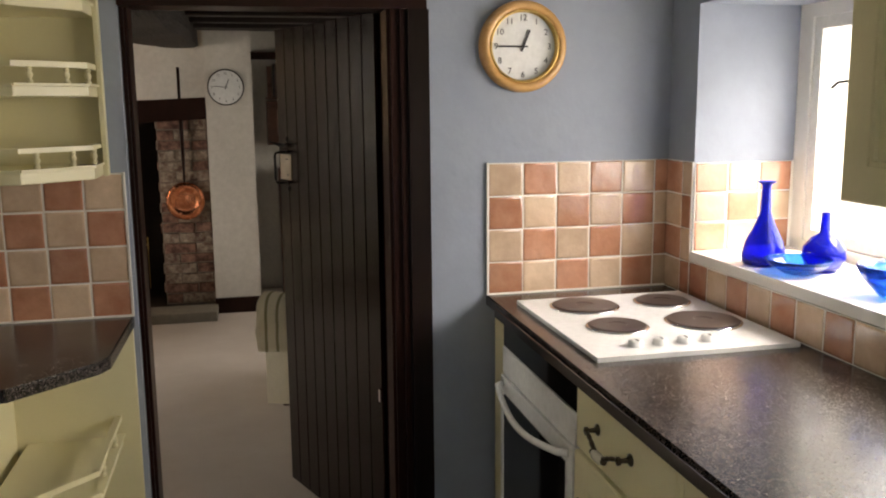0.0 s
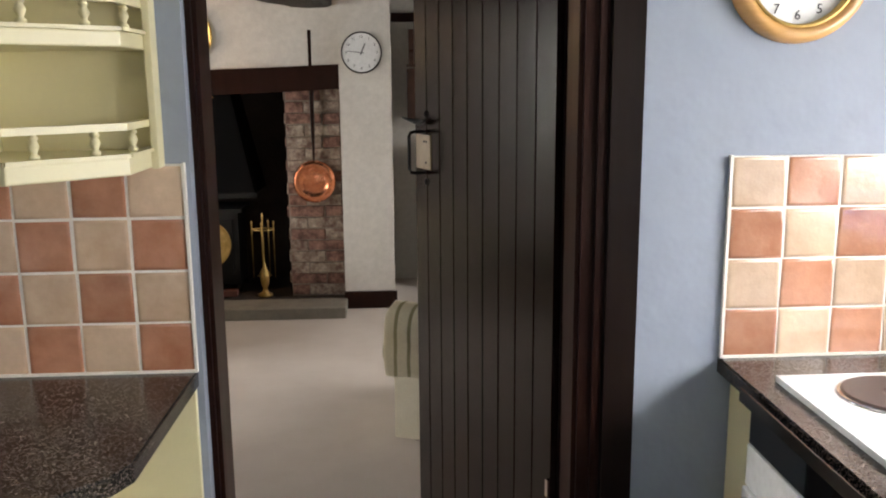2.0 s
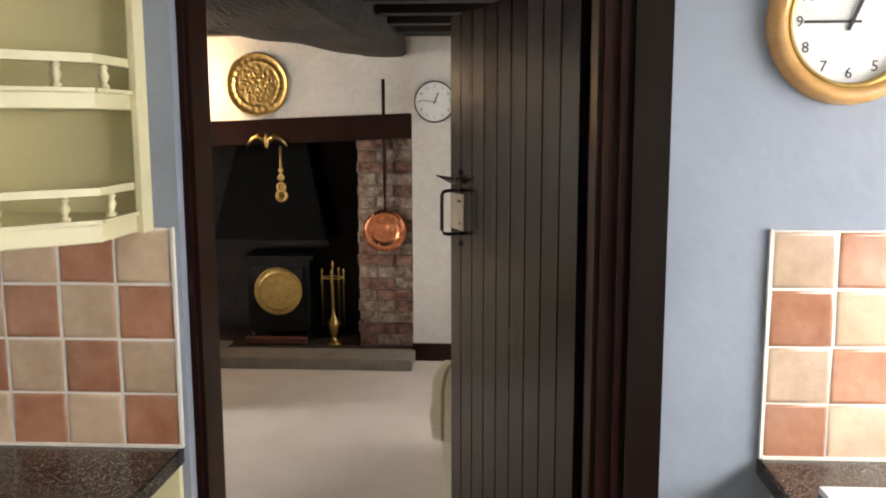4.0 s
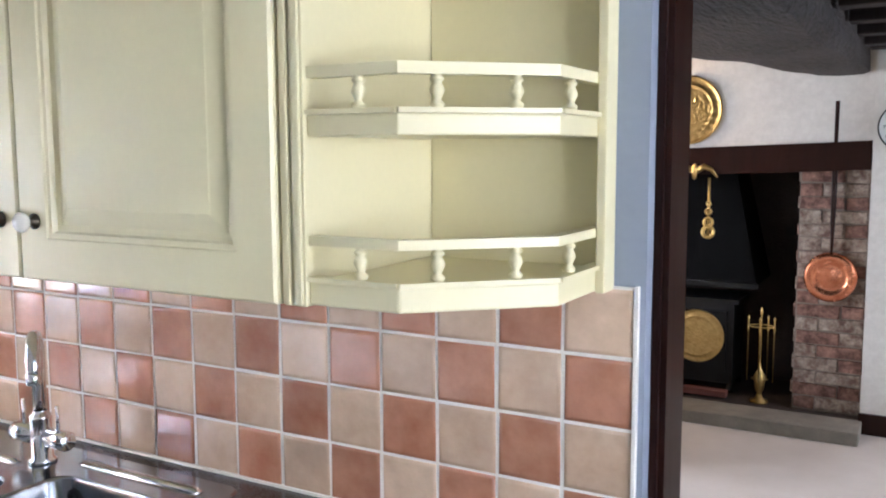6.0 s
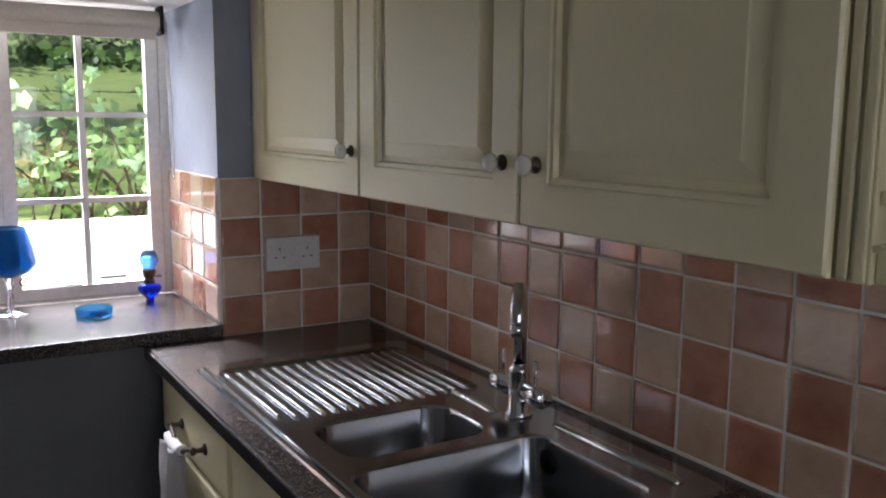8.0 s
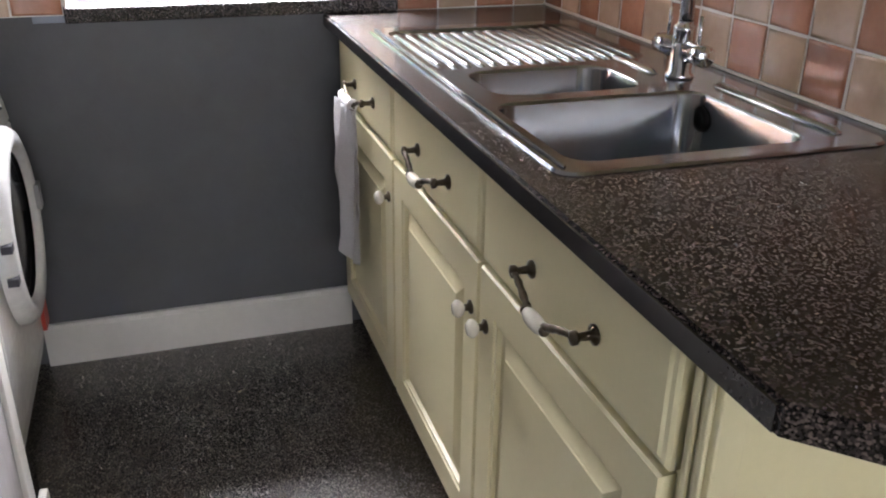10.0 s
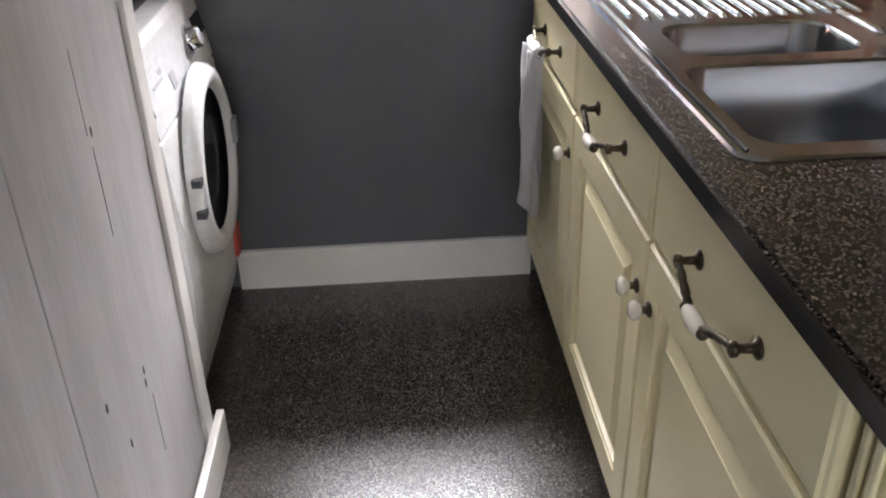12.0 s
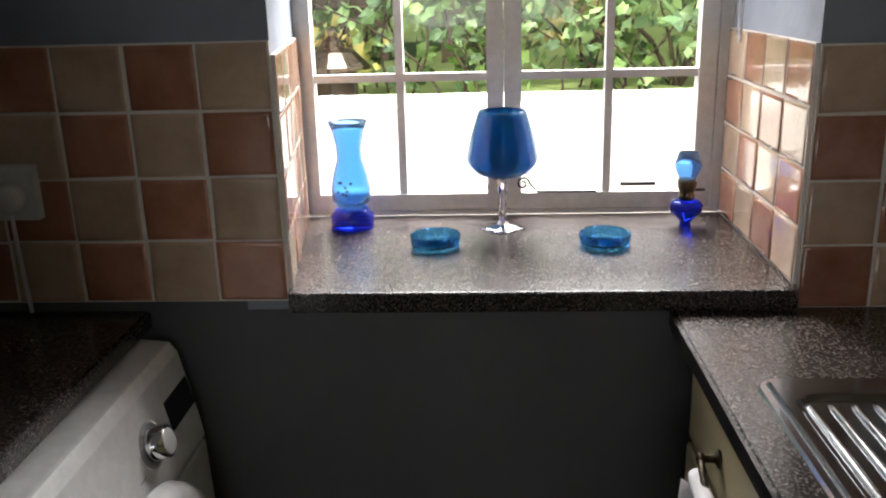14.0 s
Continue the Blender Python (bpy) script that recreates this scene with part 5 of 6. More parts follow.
part("tiles", boxes((-0.20, 0.20, -0.03, 0.03, 0, 0.035)), surface("dull_red_tile", (0.10, 0.035, 0.025), (0.17, 0.06, 0.045), 0.6), brick_step, bevel=0.004)


def embossed(at, r, material, seed, m=None):
    bm = bmesh.new()
    rings = [[bm.verts.new((0, 0, 0.012))]]
    nr, na = 26, 72
    for i in range(1, nr + 1):
        u = i / nr
        ring = []
        for k in range(na):
            a = 2 * math.pi * k / na
            h = 0.010 + 0.0065 * noise.noise(Vector((math.cos(a) * u * 15, math.sin(a) * u * 15, seed))) if u < 0.72 else 0.008 + 0.004 * math.cos(24 * a) * (u < 0.9)
            if 0.72 < u < 0.78 or u > 0.95:
                h += 0.006
            ring.append(bm.verts.new((r * u * math.cos(a), r * u * math.sin(a), h)))
        rings.append(ring)
    rings.append([bm.verts.new((v.co.x, v.co.y, 0)) for v in rings[-1]])
    for k in range(na):
        bm.faces.new((rings[0][0], rings[1][k], rings[1][(k + 1) % na]))
    for a, b in zip(rings[1:], rings[2:]):
        for k in range(na):
            bm.faces.new((a[k], b[k], b[(k + 1) % na], a[(k + 1) % na]))
    bmesh.ops.transform(bm, matrix=Matrix.Translation(at) @ Y_TURN, verts=bm.verts)
    return bm


part("brass_disc", embossed((0, -0.126, 0.325), 0.158, BRASS, 3.0), BRASS, stove, "embossed polished brass disc", smooth=True)
plate = base("brass_plate", (-1.045, 9.419, 1.722), "large embossed brass charger on the white chimney wall", "wall plate")
part("charger", embossed((0, 0, 0), 0.187, BRASS, 7.0), BRASS, plate, smooth=True)
part("rim", lathe([(0.180, 0.010), (0.186, 0.018), (0.192, 0.012), (0.188, 0.0)], 64, m=Y_TURN), BRASS, plate, smooth=True)

orn = base("brass_ornament", (-0.99, 9.392, 1.362), "brass spread-winged ornament on the dark mantel beam", "ornament")
bm = lathe([(0, -0.03), (0.012, -0.02), (0.018, 0.02), (0.014, 0.05), (0.008, 0.06), (0, 0.062)], 14, at=(0, -0.02, 0))
for s in (-1, 1):
    tube([(s * 0.01, -0.015, 0.02), (s * 0.05, -0.012, 0.045), (s * 0.09, -0.012, 0.03), (s * 0.125, -0.008, -0.015)], 0.012, 8, bm=bm, radii=[0.016, 0.018, 0.012, 0.004])
part("finial", bm, BRASS, orn, smooth=True)
orn = base("horse_brass", (-0.91, 9.392, 1.10), "horse brasses on a strap hanging from the mantel beam", "ornament")
bm = bmesh.new()
for z, r in ((0.10, 0.016), (0.055, 0.022), (-0.005, 0.032), (-0.06, 0.040)):
    lathe([(r * 0.45, 0.0), (r * 0.45, 0.006), (r * 0.75, 0.010), (r, 0.006), (r, 0)], 20, m=pose(0, 0, z, 90), bm=bm)
box(bm, -0.007, 0.007, -0.005, 0, -0.10, 0.245)
part("medallions", bm, BRASS, orn, smooth=True)

tools = base("fire_tools", (-0.625, 9.52, 0.065), "brass fireside companion set on its stand", "fire irons")
part("stand", lathe([(0, 0), (0.050, 0), (0.048, 0.012), (0.022, 0.024), (0.014, 0.05), (0.026, 0.08), (0.030, 0.11), (0.034, 0.15), (0.012, 0.19), (0.0035, 0.23), (0.0035, 0.50), (0.008, 0.52), (0.004, 0.545), (0, 0.55)], 18), BRASS, tools, smooth=True)
part("hook_ring", tube([(0.07 * math.cos(a), 0.05 * math.sin(a), 0.44) for a in [k * math.pi / 8 for k in range(17)]], 0.004, 6), BRASS, tools, smooth=True)
part("hook_ring", tube([(0.045 * math.cos(a), 0.03 * math.sin(a), 0.135) for a in [k * math.pi / 8 for k in range(17)]], 0.003, 6), BRASS, tools, smooth=True)
for k, (x, y) in enumerate(((-0.07, 0), (0.07, 0), (0.0, -0.05), (0.03, 0.045))):
    t_ = part("tool", lathe([(0, 0.12), (0.0028, 0.12), (0.0028, 0.40), (0.006, 0.42), (0.004, 0.47), (0.007, 0.485), (0, 0.50)], 10, at=(x, y, 0)), BRASS, tools, smooth=True)

pan = base("warming_pan", (-0.272, 9.462, 0.82), "copper warming pan with long dark handle on the brick pier", "warming pan")
part("pan", lathe([(0.128, 0.0), (0.134, 0.020), (0.132, 0.040), (0.118, 0.052), (0.085, 0.050), (0.078, 0.040), (0.055, 0.046), (0, 0.052)], 48, m=Y_TURN), COPPER, pan, smooth=True)
part("handle", tube([(0, -0.022, 0.125), (0, -0.024, 0.22), (0, -0.026, 0.30), (0, -0.026, 0.60), (0, -0.026, 0.70), (0, -0.024, 0.93), (0, -0.022, 0.95)], 0.01, 12, radii=[0.007, 0.008, 0.012, 0.014, 0.019, 0.021, 0.008]), DARK_WOOD, pan, "dark turned wooden handle", smooth=True)
part("hanging_ring", tube([(0.014 * math.cos(a), -0.022, 0.963 + 0.014 * math.sin(a)) for a in [k * math.pi / 6 for k in range(13)]], 0.003, 6), IRON, pan, smooth=True)

sconce = base("wall_sconce", (-1.48, 9.418, 1.55), "small brass wall light with a warm bulb", "wall light")
part("bracket", tube([(0, 0, 0.03), (0, -0.05, 0.01), (0, -0.09, 0.02), (0, -0.10, 0.05)], 0.007, 8), BRASS, sconce, smooth=True)
part("wall_rose", lathe([(0, 0), (0.035, 0), (0.03, 0.010), (0, 0.014)], 20, m=pose(0, 0, 0.02, 90)), BRASS, sconce, smooth=True)
part("candle_tube", lathe([(0.022, 0.05), (0.024, 0.056), (0.010, 0.06), (0.010, 0.12), (0, 0.12)], 14, at=(0, -0.10, 0)), CERAMIC, sconce, smooth=True)
part("bulb", lathe([(0, 0.121), (0.010, 0.125), (0.015, 0.145), (0.010, 0.170), (0, 0.185)], 14, at=(0, -0.10, 0)), glow, sconce, smooth=True)
lamp("sconce_light", "POINT", pose(-1.48, 9.27, 1.73), 7, (1.0, 0.62, 0.30), 0.03)


def armchair(at, rz, label, w=0.86, d=0.84, arm=0.60, back=0.92):
    c = base("armchair", at, label, "armchair", rz=rz)
    part("seat_base", boxes((0.10, w - 0.10, 0.02, d - 0.05, 0.06, 0.36)), FABRIC, c, bevel=0.03)
    part("seat_cushion", boxes((0.165, w - 0.165, 0.0, d - 0.2, 0.365, 0.50)), FABRIC, c, bevel=0.045)
    part("backrest", boxes((0.14, w - 0.14, d - 0.22, d, 0.362, back)), FABRIC, c, bevel=0.07)
    for x0 in (0.0, w - 0.16):
        a = part("arm", boxes((x0 + 0.02, x0 + 0.14, 0.0, d - 0.06, 0.04, arm - 0.10)), FABRIC, c, bevel=0.02)
        bm = lathe([(0, -0.005), (0.075, 0.0), (0.095, 0.015), (0.098, 0.05), (0.098, d - 0.10), (0.085, d - 0.07), (0, d - 0.06)], 24, m=pose(x0 + 0.08, 0.0, arm - 0.10, -90, 0, 0))
        part("arm_roll", bm, FABRIC, c, smooth=True)
    for x in (0.12, w - 0.12):
        for y in (0.06, d - 0.1):
            part("leg", lathe([(0, 0), (0.018, 0), (0.025, 0.045), (0.025, 0.062), (0, 0.062)], 12, at=(x, y, 0)), DARK_WOOD, c)
    return c


armchair((0.530, 7.987, 0.004), -112, "cream linen armchair with rolled arms behind the open door", arm=0.57)
armchair((-2.13, 8.27, 0.004), 0, "cream linen armchair with rolled arms beside the fireplace", arm=0.62, back=0.66)
throw = base("folded_throw", (0.368, 7.212, 0.578), "olive and cream fringed throw folded over the armchair's arm", "throw", rz=-112)
bm = bmesh.new()
rows = []
for j in range(25):
    y = -0.16 + 0.40 * j / 24
    row = []
    for i in range(33):
        a = math.pi * (1.28 - 1.5 * i / 32)
        if i < 8:
            x, z = -0.113, -0.10 - 0.022 * (8 - i)
        elif i > 24:
            x, z = 0.113, -0.10 - 0.02 * (i - 24)
        else:
            b = math.pi * (1 - (i - 8) / 16)
            x, z = 0.113 * math.cos(b), -0.10 + 0.113 * math.sin(b)
        k = 0.012 * noise.noise(Vector((i * 0.22, y * 9, 4)))
        row.append(bm.verts.new((x * (1 + k * 5), y + 0.02 * noise.noise(Vector((i * 0.2, 1, 1))), z + k)))
    rows.append(row)
for a, b in zip(rows, rows[1:]):
    for i in range(32):
        bm.faces.new((a[i], b[i], b[i + 1], a[i + 1]))
bmesh.ops.solidify(bm, geom=bm.faces[:], thickness=0.008)
part("cloth", bm, THROW_STRIPED, throw, smooth=True)

# alcove right of the pier
cup = base("alcove_cupboard", (0.80, 10.0, 0.004), "dark mahogany glazed corner cupboard standing in the alcove", "cupboard")
part("carcass", boxes((-0.40, 0.55, -0.10, 0.17, 0.0, 1.0)), DARK_FURN, cup, bevel=0.006)
for x in (-0.39, 0.085):
    part("door", panel(0.46, 0.86, DOOR_RINGS, pose(x, -0.101, 0.08)), DARK_FURN, cup)
wc = base("wall_cabinet", (0.75, 10.1, 1.18), "small dark red mahogany wall cabinet in the alcove", "cabinet")
part("carcass", boxes((-0.42, 0.35, -0.14, 0.098, 0.0, 0.34)), DARK_FURN, wc, bevel=0.005)
part("door", panel(0.37, 0.32, DOOR_RINGS, pose(-0.41, -0.141, 0.01)), DARK_FURN, wc)
part("door", panel(0.37, 0.32, DOOR_RINGS, pose(-0.03, -0.141, 0.01)), DARK_FURN, wc)
books = base("bookshelf", (0.75, 10.1, 1.53), "dark shelf of books above the alcove cabinet", "shelf")
part("shelf_board", boxes((-0.42, 0.35, -0.12, 0.098, 0.0, 0.02)), DARK_FURN, books)
for i in range(14):
    h = 0.20 + 0.06 * noise.random()
    bk = base("book", (0.345 + i * 0.048, 10.06, 1.5505), "dark hardback book standing on the alcove shelf", "book", "alcove books")
    part("cover", boxes((0, 0.036, -0.07, 0.08, 0, h)), (DARK_FURN, JOIST_WOOD, IRON)[i % 3], bk, bevel=0.002)
structure("alcove_beam", boxes((0.228, LX1, 10.13, 10.19, 1.84, 1.90)), DARK_WOOD)

# ---- garden to the west ----
def side_slope(x0, x1, y0, y1, z0, z1):
    """A bank that rises from z0 at x0 to z1 at x1."""
    bm = bmesh.new()
    vs = [bm.verts.new(p) for p in ((x0, y0, z0), (x0, y1, z0), (x1, y1, z1), (x1, y0, z1), (x0, y0, 0.3), (x0, y1, 0.3), (x1, y1, 0.3), (x1, y0, 0.3))]
    for f in ((0, 1, 2, 3), (7, 6, 5, 4), (0, 4, 5, 1), (1, 5, 6, 2), (2, 6, 7, 3), (3, 7, 4, 0)):
        bm.faces.new([vs[i] for i in f])
    bmesh.ops.recalc_face_normals(bm, faces=bm.faces)
    return bm


structure("ground", boxes((-400, WX - 0.5, -300, 300, 0.30, 0.35), (EX + 0.6, 400, -300, 300, -0.25, -0.2)), GRASS)
structure("ground_north", boxes((LX0 + 0.5, EX + 0.6, 10.5, 300, -0.25, -0.2), (WX - 0.5, EX + 0.6, -300, 0.8, -0.25, -0.2)), GRASS)
# Made-up bright ground that whitens the east window and its worktop reflection.
structure("drive_east", boxes((EX + 0.6, 40, -25, 28, -0.2, -0.16)), PALE_GROUND)
structure("terrace", boxes((-3.95, WX - 0.52, 1.5, 8.5, 0.35, 0.62)), GARDEN_WALL)
structure("lawn_bank", side_slope(-6.6, -22.0, -14, 22, 0.92, 3.5), GRASS)
structure("garden_wall", boxes((-4.15, -3.75, 0.5, 9.0, 0.62, 1.005)), GARDEN_WALL, bevel=0.02)
structure("raised_lawn", boxes((-40, -4.15, -14, 22, 0.35, 0.94)), GRASS)


def leaves(n, centre, spread, size, seed, flat=0.6):
    rng = np.random.default_rng(seed)
    pts = rng.normal(0, 0.42, (n, 3))
    pts = pts / np.maximum(1, np.linalg.norm(pts, axis=1, keepdims=True) / 1.05)
    lump = np.array([0.75 + 0.5 * noise.noise(Vector(p * 2.3) + Vector((seed, 0, 0))) for p in pts])
    pts = pts * lump[:, None] * np.array(spread) + np.array(centre)
    u = rng.normal(0, 1, (n, 3))
    u /= np.linalg.norm(u, axis=1, keepdims=True)
    w = np.cross(u, rng.normal(0, 1, (n, 3)))
    w /= np.linalg.norm(w, axis=1, keepdims=True)
    s = size * rng.uniform(0.5, 1.3, (n, 1))
    vs = np.stack([pts - u * s, pts + w * s * flat, pts + u * s, pts - w * s * flat], 1).reshape(-1, 3)
    bm = bmesh.new()
    return vs, n


def leaf_part(name, parent, material, n, centre, spread, size, seed):
    vs, n = leaves(n, centre, spread, size, seed)
    me = bpy.data.meshes.new(name)
    me.from_pydata([tuple(v) for v in vs], [], [(4 * i, 4 * i + 1, 4 * i + 2, 4 * i + 3) for i in range(n)])
    me.materials.append(material)
    ob = new(name, me)
    ob.parent = parent
    return tagged(ob, kind="stuff")


def shrub(at, spread, n, size, seed, material, label):
    s = base("shrub", at, label, "shrub", "garden shrubs")
    bm = bmesh.new()
    rng = random.Random(seed)
    for k in range(9):
        a = rng.uniform(0, 6.28)
        r = rng.uniform(0.3, 0.8)
        tube([(0, 0, -0.02), (r * 0.3 * spread[0] * math.cos(a), r * 0.3 * spread[1] * math.sin(a), spread[2] * 0.6), (r * spread[0] * math.cos(a), r * spread[1] * math.sin(a), spread[2] * 1.5)], 0.01, 5, bm=bm, radii=[0.012, 0.009, 0.003])
    part("stems", bm, BARK, s)
    leaf_part("foliage", s, material, n, (0, 0, spread[2]), spread, size, seed)
    return s


for k, (x, y, r, h, mt) in enumerate(((-5.0, 3.1, 0.5, 0.28, LEAF), (-4.7, 3.9, 0.35, 0.20, LEAF_YELLOW), (-4.9, 4.7, 0.42, 0.30, LEAF), (-4.8, 5.5, 0.5, 0.32, LEAF),
                                      (-5.4, 6.4, 0.6, 0.42, LEAF_YELLOW), (-6.1, 7.6, 0.8, 0.6, LEAF), (-5.2, 7.3, 0.5, 0.4, LEAF), (-6.8, 3.2, 0.8, 0.55, LEAF), (-5.9, 5.2, 0.45, 0.25, LEAF_YELLOW))):
    shrub((x, y, 0.94), (r * 1.1, r * 1.2, h), 170, 0.040, 11 + k, mt, "leafy green garden shrub behind the white wall")


def tree(at, h, spread, n, size, seed, label):
    t_ = base("tree", at, label, "tree", "garden trees")
    bm = bmesh.new()
    rng = random.Random(seed)
    tube([(0, 0, -0.02), (0.05, 0.03, h * 0.35), (0.0, 0.1, h * 0.7), (0.1, 0.1, h)], 0.1, 9, bm=bm, radii=[0.16, 0.12, 0.08, 0.03])
    for k in range(10):
        a, z = rng.uniform(0, 6.28), h * rng.uniform(0.3, 0.9)
        tube([(0, 0.05, z), (0.4 * spread[0] * math.cos(a), 0.4 * spread[1] * math.sin(a), z + 0.3), (0.9 * spread[0] * math.cos(a), 0.9 * spread[1] * math.sin(a), z + 0.6)], 0.03, 6, bm=bm, radii=[0.05, 0.03, 0.01])
    part("trunk", bm, BARK, t_)
    leaf_part("crown", t_, LEAF, n, (0, 0, h * 0.75), spread, size, seed)
    return t_


for k, (x, y, h) in enumerate(((-9.0, 1.5, 4.0), (-8.5, 4.6, 3.4), (-9.5, 7.5, 4.2), (-11.0, 10.5, 4.5), (-13.0, 4.0, 5.0), (-12.0, -1.5, 5.0))):
    tree((x, y, 0.94), h, (1.7, 1.7, h * 0.48), 5000, 0.075, 40 + k, "leafy garden tree beyond the lawn")
hedge = tagged(new("hedge"), "", kind="stuff")
for k in range(10):
    leaf_part("hedge_foliage", None, LEAF, 3500, (-16 + 1.0 * (k % 2), -8 + 3.0 * k, 2.0), (1.6, 2.6, 2.0), 0.12, 80 + k)
bpy.data.objects.remove(hedge)
fence = base("fence", (-6.3, 3.9, 0.94), "weathered timber post and wire garden fence", "fence")
for k, (y, w) in enumerate(((2.7, 0.10), (3.05, 0.06), (3.22, 0.10), (4.45, 0.13), (6.2, 0.1), (7.6, 0.1))):
    part("post", boxes((-w / 2, w / 2, y - 3.9 - w / 2, y - 3.9 + w / 2, -0.02, 1.5)), FENCE, fence, bevel=0.01)
for z in (0.35, 0.7, 1.1):
    part("wire", tube([(0.06, -2.5, z), (0.06, 0, z - 0.02), (0.06, 4.5, z)], 0.004, 5), IRON, fence)
lan = base("garden_lantern", (-4.4, 4.04, 0.94), "dark metal garden lantern with a pitched cap behind the wall", "lantern")
part("glass_box", lathe([(0, 0.0), (0.10, 0.0), (0.10, 0.14), (0, 0.14)], 6), IRON, lan)
part("cap", lathe([(0.15, 0.141), (0.15, 0.155), (0.09, 0.21), (0.05, 0.225), (0.045, 0.25), (0.015, 0.27), (0.02, 0.29), (0, 0.305)], 12), PEWTER, lan)

def bramble(at, seed, label):
    """Arching thin stems with broad leaves along them."""
    s = base("climber", at, label, "climbing plant", "garden climbers")
    rng = random.Random(seed)
    bm, leaf_bm = bmesh.new(), bmesh.new()
    for k in range(7):
        p, q = Vector((rng.uniform(-0.1, 0.1), rng.uniform(-0.5, 0.5), -0.01)), Vector((0, 0, 0.10))
        line = [p]
        q = Vector((rng.uniform(-0.03, 0.03), rng.uniform(-0.06, 0.06), rng.uniform(0.07, 0.11)))
        for i in range(11):
            q += Vector((rng.uniform(-0.02, 0.02), rng.uniform(-0.035, 0.035), -0.006))
            line.append(line[-1] + q)
        tube(line, 0.005, 5, bm=bm, radii=[0.006 - 0.0004 * i for i in range(12)])
        for p in line[1:]:
            for i in range(2):
                c = p + Vector([rng.uniform(-0.06, 0.06) for _ in range(3)])
                u = Vector([rng.gauss(0, 1) for _ in range(3)]).normalized()
                w = u.cross(Vector([rng.gauss(0, 1) for _ in range(3)])).normalized()
                n = u.cross(w)
                r = rng.uniform(0.022, 0.042)
                mid = leaf_bm.verts.new(c - n * r * 0.2)
                ring = [leaf_bm.verts.new(c + (u * math.cos(a) * 1.15 + w * math.sin(a)) * r * f) for a, f in ((0, 1.1), (0.6, 0.8), (1.2, 1.0), (1.9, 0.75), (2.6, 0.95), (3.14, 0.55), (3.7, 0.95), (4.4, 0.75), (5.1, 1.0), (5.7, 0.8))]
                for j in range(10):
                    leaf_bm.faces.new((mid, ring[j], ring[(j + 1) % 10]))
    part("stems", bm, BARK, s)
    tagged(part("leaves", leaf_bm, LEAF, s), kind="stuff")
    return s


for k, (x, y) in enumerate(((-4.75, 4.25), (-4.6, 4.75), (-4.7, 5.2), (-4.9, 3.8), (-4.8, 5.7))):
    bramble((x, y, 0.94), 200 + k, "leafy climber with thin arching stems behind the garden wall")
boards = base("board_fence", (-6.45, 3.45, 0.94), "weathered brown vertical board fence beyond the lawn edge", "fence")
for k in range(9):
    part("board", boxes((-0.012, 0.012, -0.52 + k * 0.125, -0.41 + k * 0.125, -0.02, 1.45 - 0.02 * (k % 3))), FENCE, boards, bevel=0.004)

# ---- tiles ----
TW, TH, TT = 0.1066, 0.1010, 0.0060


def tile_mesh(name, material, w, h, seed):
    """A pillowed tile in the x-z plane that faces -y, its foot at the corner 0, 0."""
    rng = random.Random(seed)
    g = 0.0024
    j = lambda: rng.uniform(-0.0009, 0.0009)
    x0, x1, z0, z1 = g + j(), w - g + j(), g * 0.8 + j(), h - g * 0.8 + j()
    jj = [(j(), j()) for _ in range(4)]
    bm = bmesh.new()
    cs = [(x0 + jj[0][0], z0 + jj[0][1]), (x1 + jj[1][0], z0 + jj[1][1]), (x1 + jj[2][0], z1 + jj[2][1]), (x0 + jj[3][0], z1 + jj[3][1])]
    mx, mz = w / 2, h / 2
    loops = []
    for k, d in ((1.0, 0.0), (1.0, 0.0058), (0.975, 0.0074), (0.86, 0.0080 + j() * 0.5)):
        loops.append([bm.verts.new((mx + (x - mx) * k, -d, mz + (z - mz) * k)) for x, z in cs])
    for a, b in zip(loops, loops[1:]):
        for i in range(4):
            f = bm.faces.new((a[i], a[(i + 1) % 4], b[(i + 1) % 4], b[i]))
            f.smooth = b is not loops[1]
    bm.faces.new(loops[-1])
    bmesh.ops.recalc_face_normals(bm, faces=bm.faces)
    return mesh_of(name, bm, material)


tile_cache = {}


def tile(parent, m, w, h, red):
    key = (round(w, 4), round(h, 4), red, random.randrange(4) if w > 0.09 else 0)
    if key not in tile_cache:
        tile_cache[key] = tile_mesh("tile", TERRACOTTA if red else BUFF, w, h, len(tile_cache))
    ob = new("tile", tile_cache[key])
    ob.parent = parent
    ob.matrix_basis = m @ pose(0, random.uniform(-0.0006, 0.0004), 0, random.uniform(-0.25, 0.25), 0, random.uniform(-0.25, 0.25))
    return ob


def tiling(parent, origin, rz, length, rows, z0, phase=0, from_end=False, tw=TW, th=TH, grout=True):
    """Rows of tiles along a wall face that looks along -y turned by rz; origin is the left end of the face in plan."""
    m0 = pose(origin[0], origin[1], z0, 0, 0, rz)
    n = int(length / tw + 0.02)
    rest = length - n * tw
    if grout:
        bm = boxes((0, length, -TT, 0, 0, rows * th))
        bmesh.ops.transform(bm, matrix=m0, verts=bm.verts)
        structure("grout", bm, GROUT)
    for r in range(rows):
        spans = [(i * tw, tw, i) for i in range(n)] if not from_end else [(length - (i + 1) * tw, tw, i) for i in range(n)]
        if rest > 0.02:
            spans.append((n * tw, rest, n) if not from_end else (0, rest, n))
        for x, w, i in spans:
            tile(parent, m0 @ pose(x, 0, r * th), w, th, (i + r + phase) % 2 == 0)


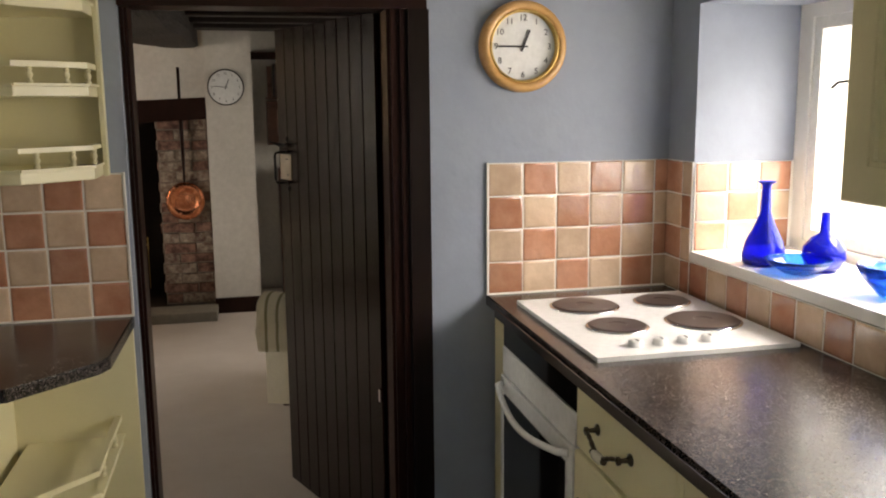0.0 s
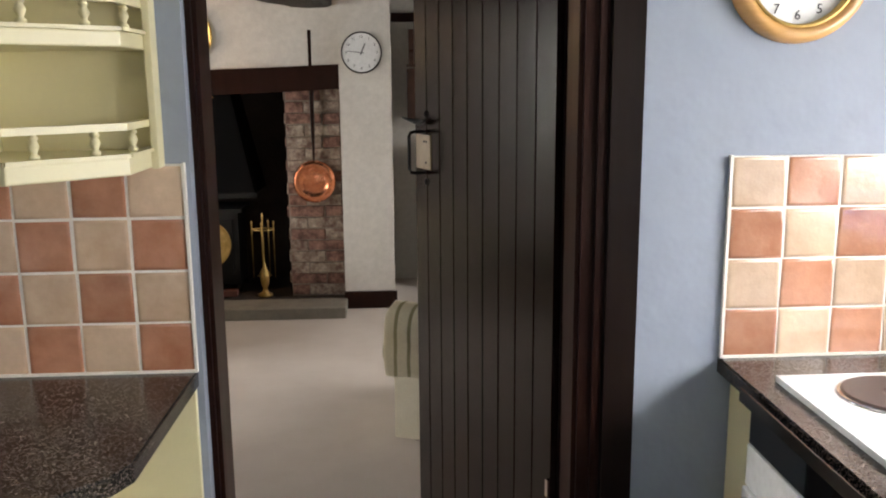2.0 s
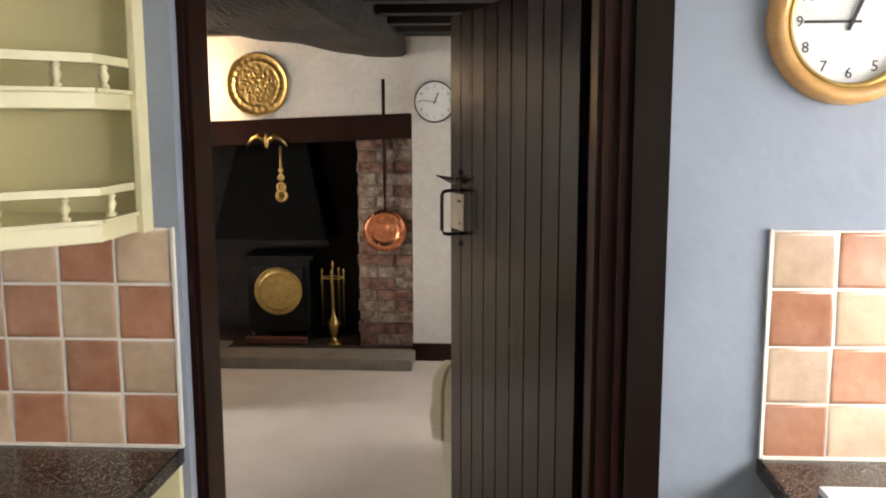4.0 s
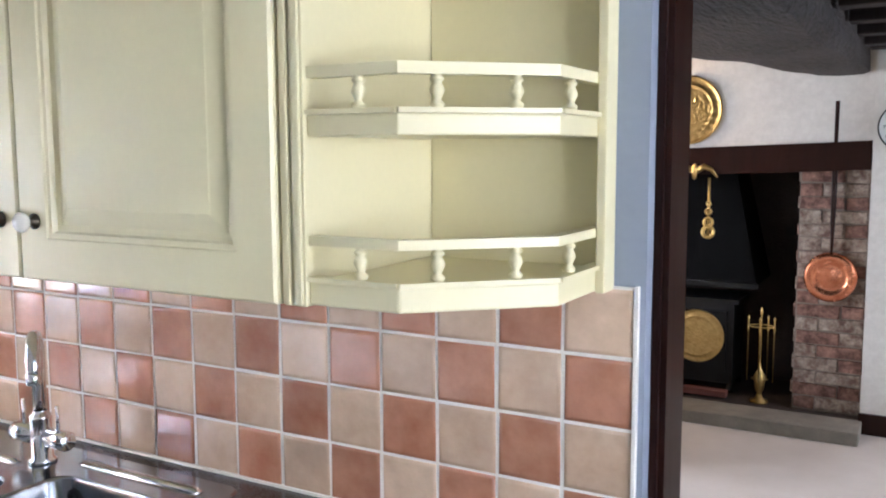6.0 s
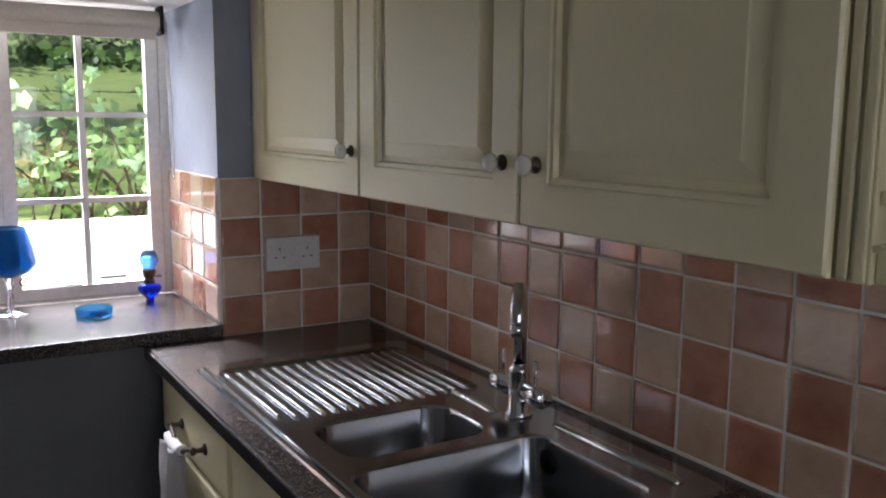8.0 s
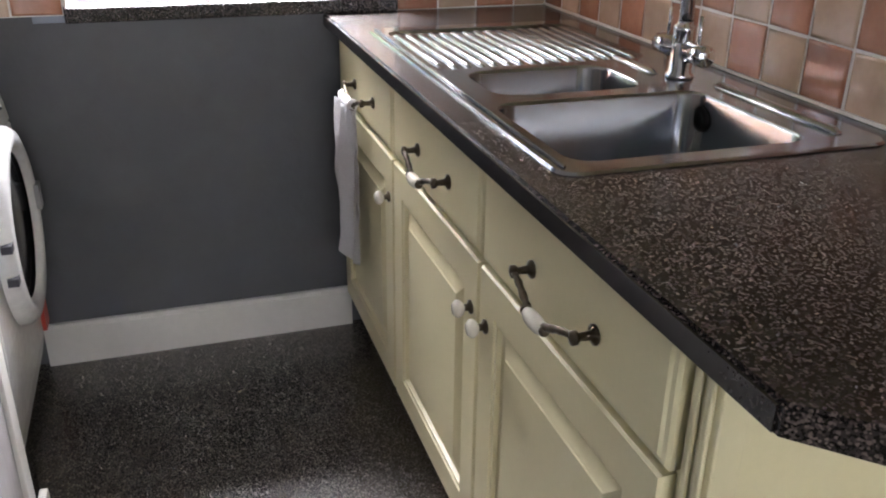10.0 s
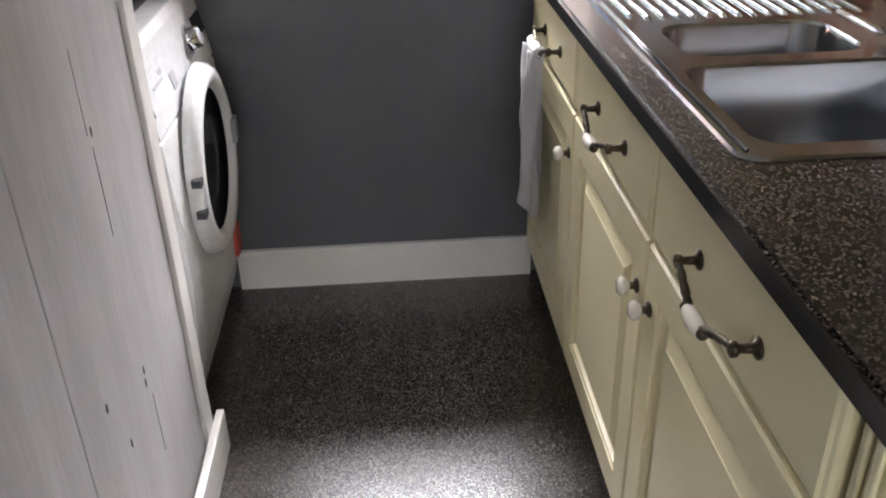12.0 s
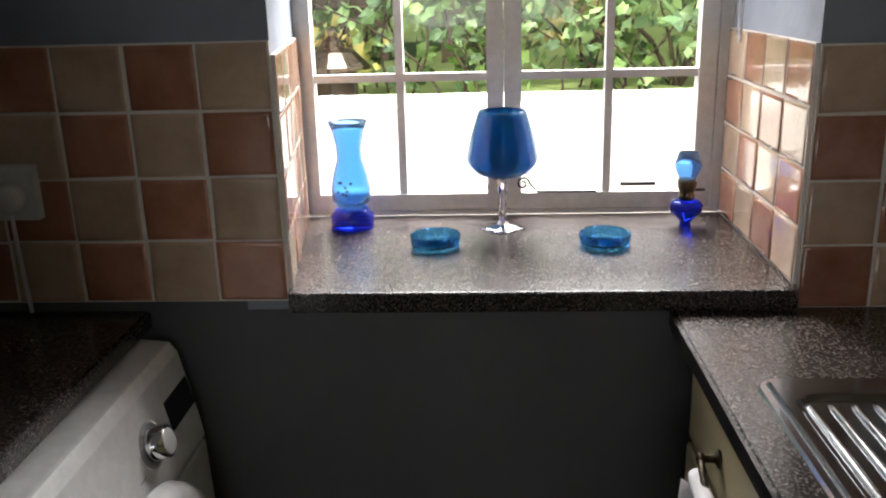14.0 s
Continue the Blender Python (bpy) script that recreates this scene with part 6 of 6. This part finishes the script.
tiling(wall_north, (WX + 0.004, NY), 0, -0.163 - WX - 0.004, 4, 0.900, 0, from_end=True, tw=0.1048)
tiling(wall_north, (0.879, NY), 0, EX - 0.883, 4, 0.900, 0, tw=0.1085)
tiling(wall_west, (WX, 5.14), 90, NY - 5.145, 4, 0.900, 0, tw=0.1085)
tiling(wall_west, (WX, 3.452), 90, 4.335 - 3.452, 4, 0.917, 0, from_end=True, tw=0.1115, th=0.1025)
tiling(wall_west, (GX, 5.14), 0, WX - GX - 0.001, 4, 0.9355, 1, from_end=True, tw=0.115, th=0.0925)
tiling(wall_west, (WX - 0.001, 4.335), 187.9, WX - GX + 0.002, 4, 0.9355, 1, th=0.0925)
tiling(wall_east, (EX, NY - 0.004), -90, NY - 0.004 - 5.40, 4, 0.900, 1, tw=0.1035)
tiling(wall_east, (EX + 0.001, 5.40), 0, 0.329, 3, 1.0355, 0, th=0.0885)
tiling(wall_east, (EX, 5.398), -90, 2.3, 1, 0.900, 0, th=0.104)

# ---- bricks of the pier beside the fire ----
brick_pier = base("brick_pier", (-0.27, 9.6, 0.06), "old red and limewashed brick pier beside the fireplace", "pier")
part("mortar", boxes((-0.445, -0.098, 9.486, 10.10, 0.065, 1.42)), MORTAR, brick_pier, local=False)
brick_cache = {}


def brick_mesh(w, red, seed):
    rng = random.Random(seed)
    j = lambda: rng.uniform(-0.0045, 0.0045)
    bm = bmesh.new()
    loops = []
    cs = [(0.003 + j(), 0.003 + j()), (w - 0.003 + j(), 0.003 + j()), (w - 0.003 + j(), 0.069 + j()), (0.003 + j(), 0.069 + j())]
    for k, d in ((1.0, 0.0), (1.0, 0.005), (0.94, 0.010 + j() * 0.8)):
        loops.append([bm.verts.new((w / 2 + (x - w / 2) * k, -d, 0.035 + (z - 0.035) * k)) for x, z in cs])
    for a, b in zip(loops, loops[1:]):
        for i in range(4):
            bm.faces.new((a[i], a[(i + 1) % 4], b[(i + 1) % 4], b[i]))
    bm.faces.new(loops[-1])
    bmesh.ops.recalc_face_normals(bm, faces=bm.faces)
    return mesh_of("brick", bm, BRICK if red else BRICK_PALE)


def brick(x, z, w, m=None):
    red = random.random() < 0.55
    key = (round(w, 3), red, random.randrange(6))
    if key not in brick_cache:
        brick_cache[key] = brick_mesh(w, red, len(brick_cache))
    ob = new("brick", brick_cache[key])
    ob.parent = brick_pier
    ob.matrix_basis = m if m is not None else Matrix.Translation(Vector((x, 9.487 - random.uniform(0, 0.006), z)) - brick_pier.location)
    return ob


for r in range(18):
    z = 0.074 + r * 0.0735
    spans = ((0, 0.225), (0.225, 0.119)) if r % 2 else ((0, 0.115), (0.115, 0.229))
    for x, w in spans:
        brick(-0.443 + x, z, w)
    brick(0, 0, 0.225, Matrix.Translation(Vector((-0.446, 9.72 if r % 2 else 9.84, z)) - brick_pier.location) @ pose(0, 0, 0, 0, 0, -90))
    brick(0, 0, 0.225, Matrix.Translation(Vector((-0.446, 9.95 if r % 2 else 10.07, z)) - brick_pier.location) @ pose(0, 0, 0, 0, 0, -90))

# ---- sealant along the tiles ----
structure("sealant", boxes((WX + 0.006, -0.163, NY - 0.012, NY - 0.0005, 0.9005, 0.9060), (-0.163, -0.158, NY - 0.010, NY - 0.0005, 0.9005, 1.306),
                           (0.879, EX - 0.006, NY - 0.012, NY - 0.0005, 0.9005, 0.9060), (0.8735, 0.8785, NY - 0.010, NY - 0.0005, 0.9005, 1.306),
                           (-0.163, -0.16, NY - 0.011, NY - 0.0005, 0.9, 0.901)), GROUT)
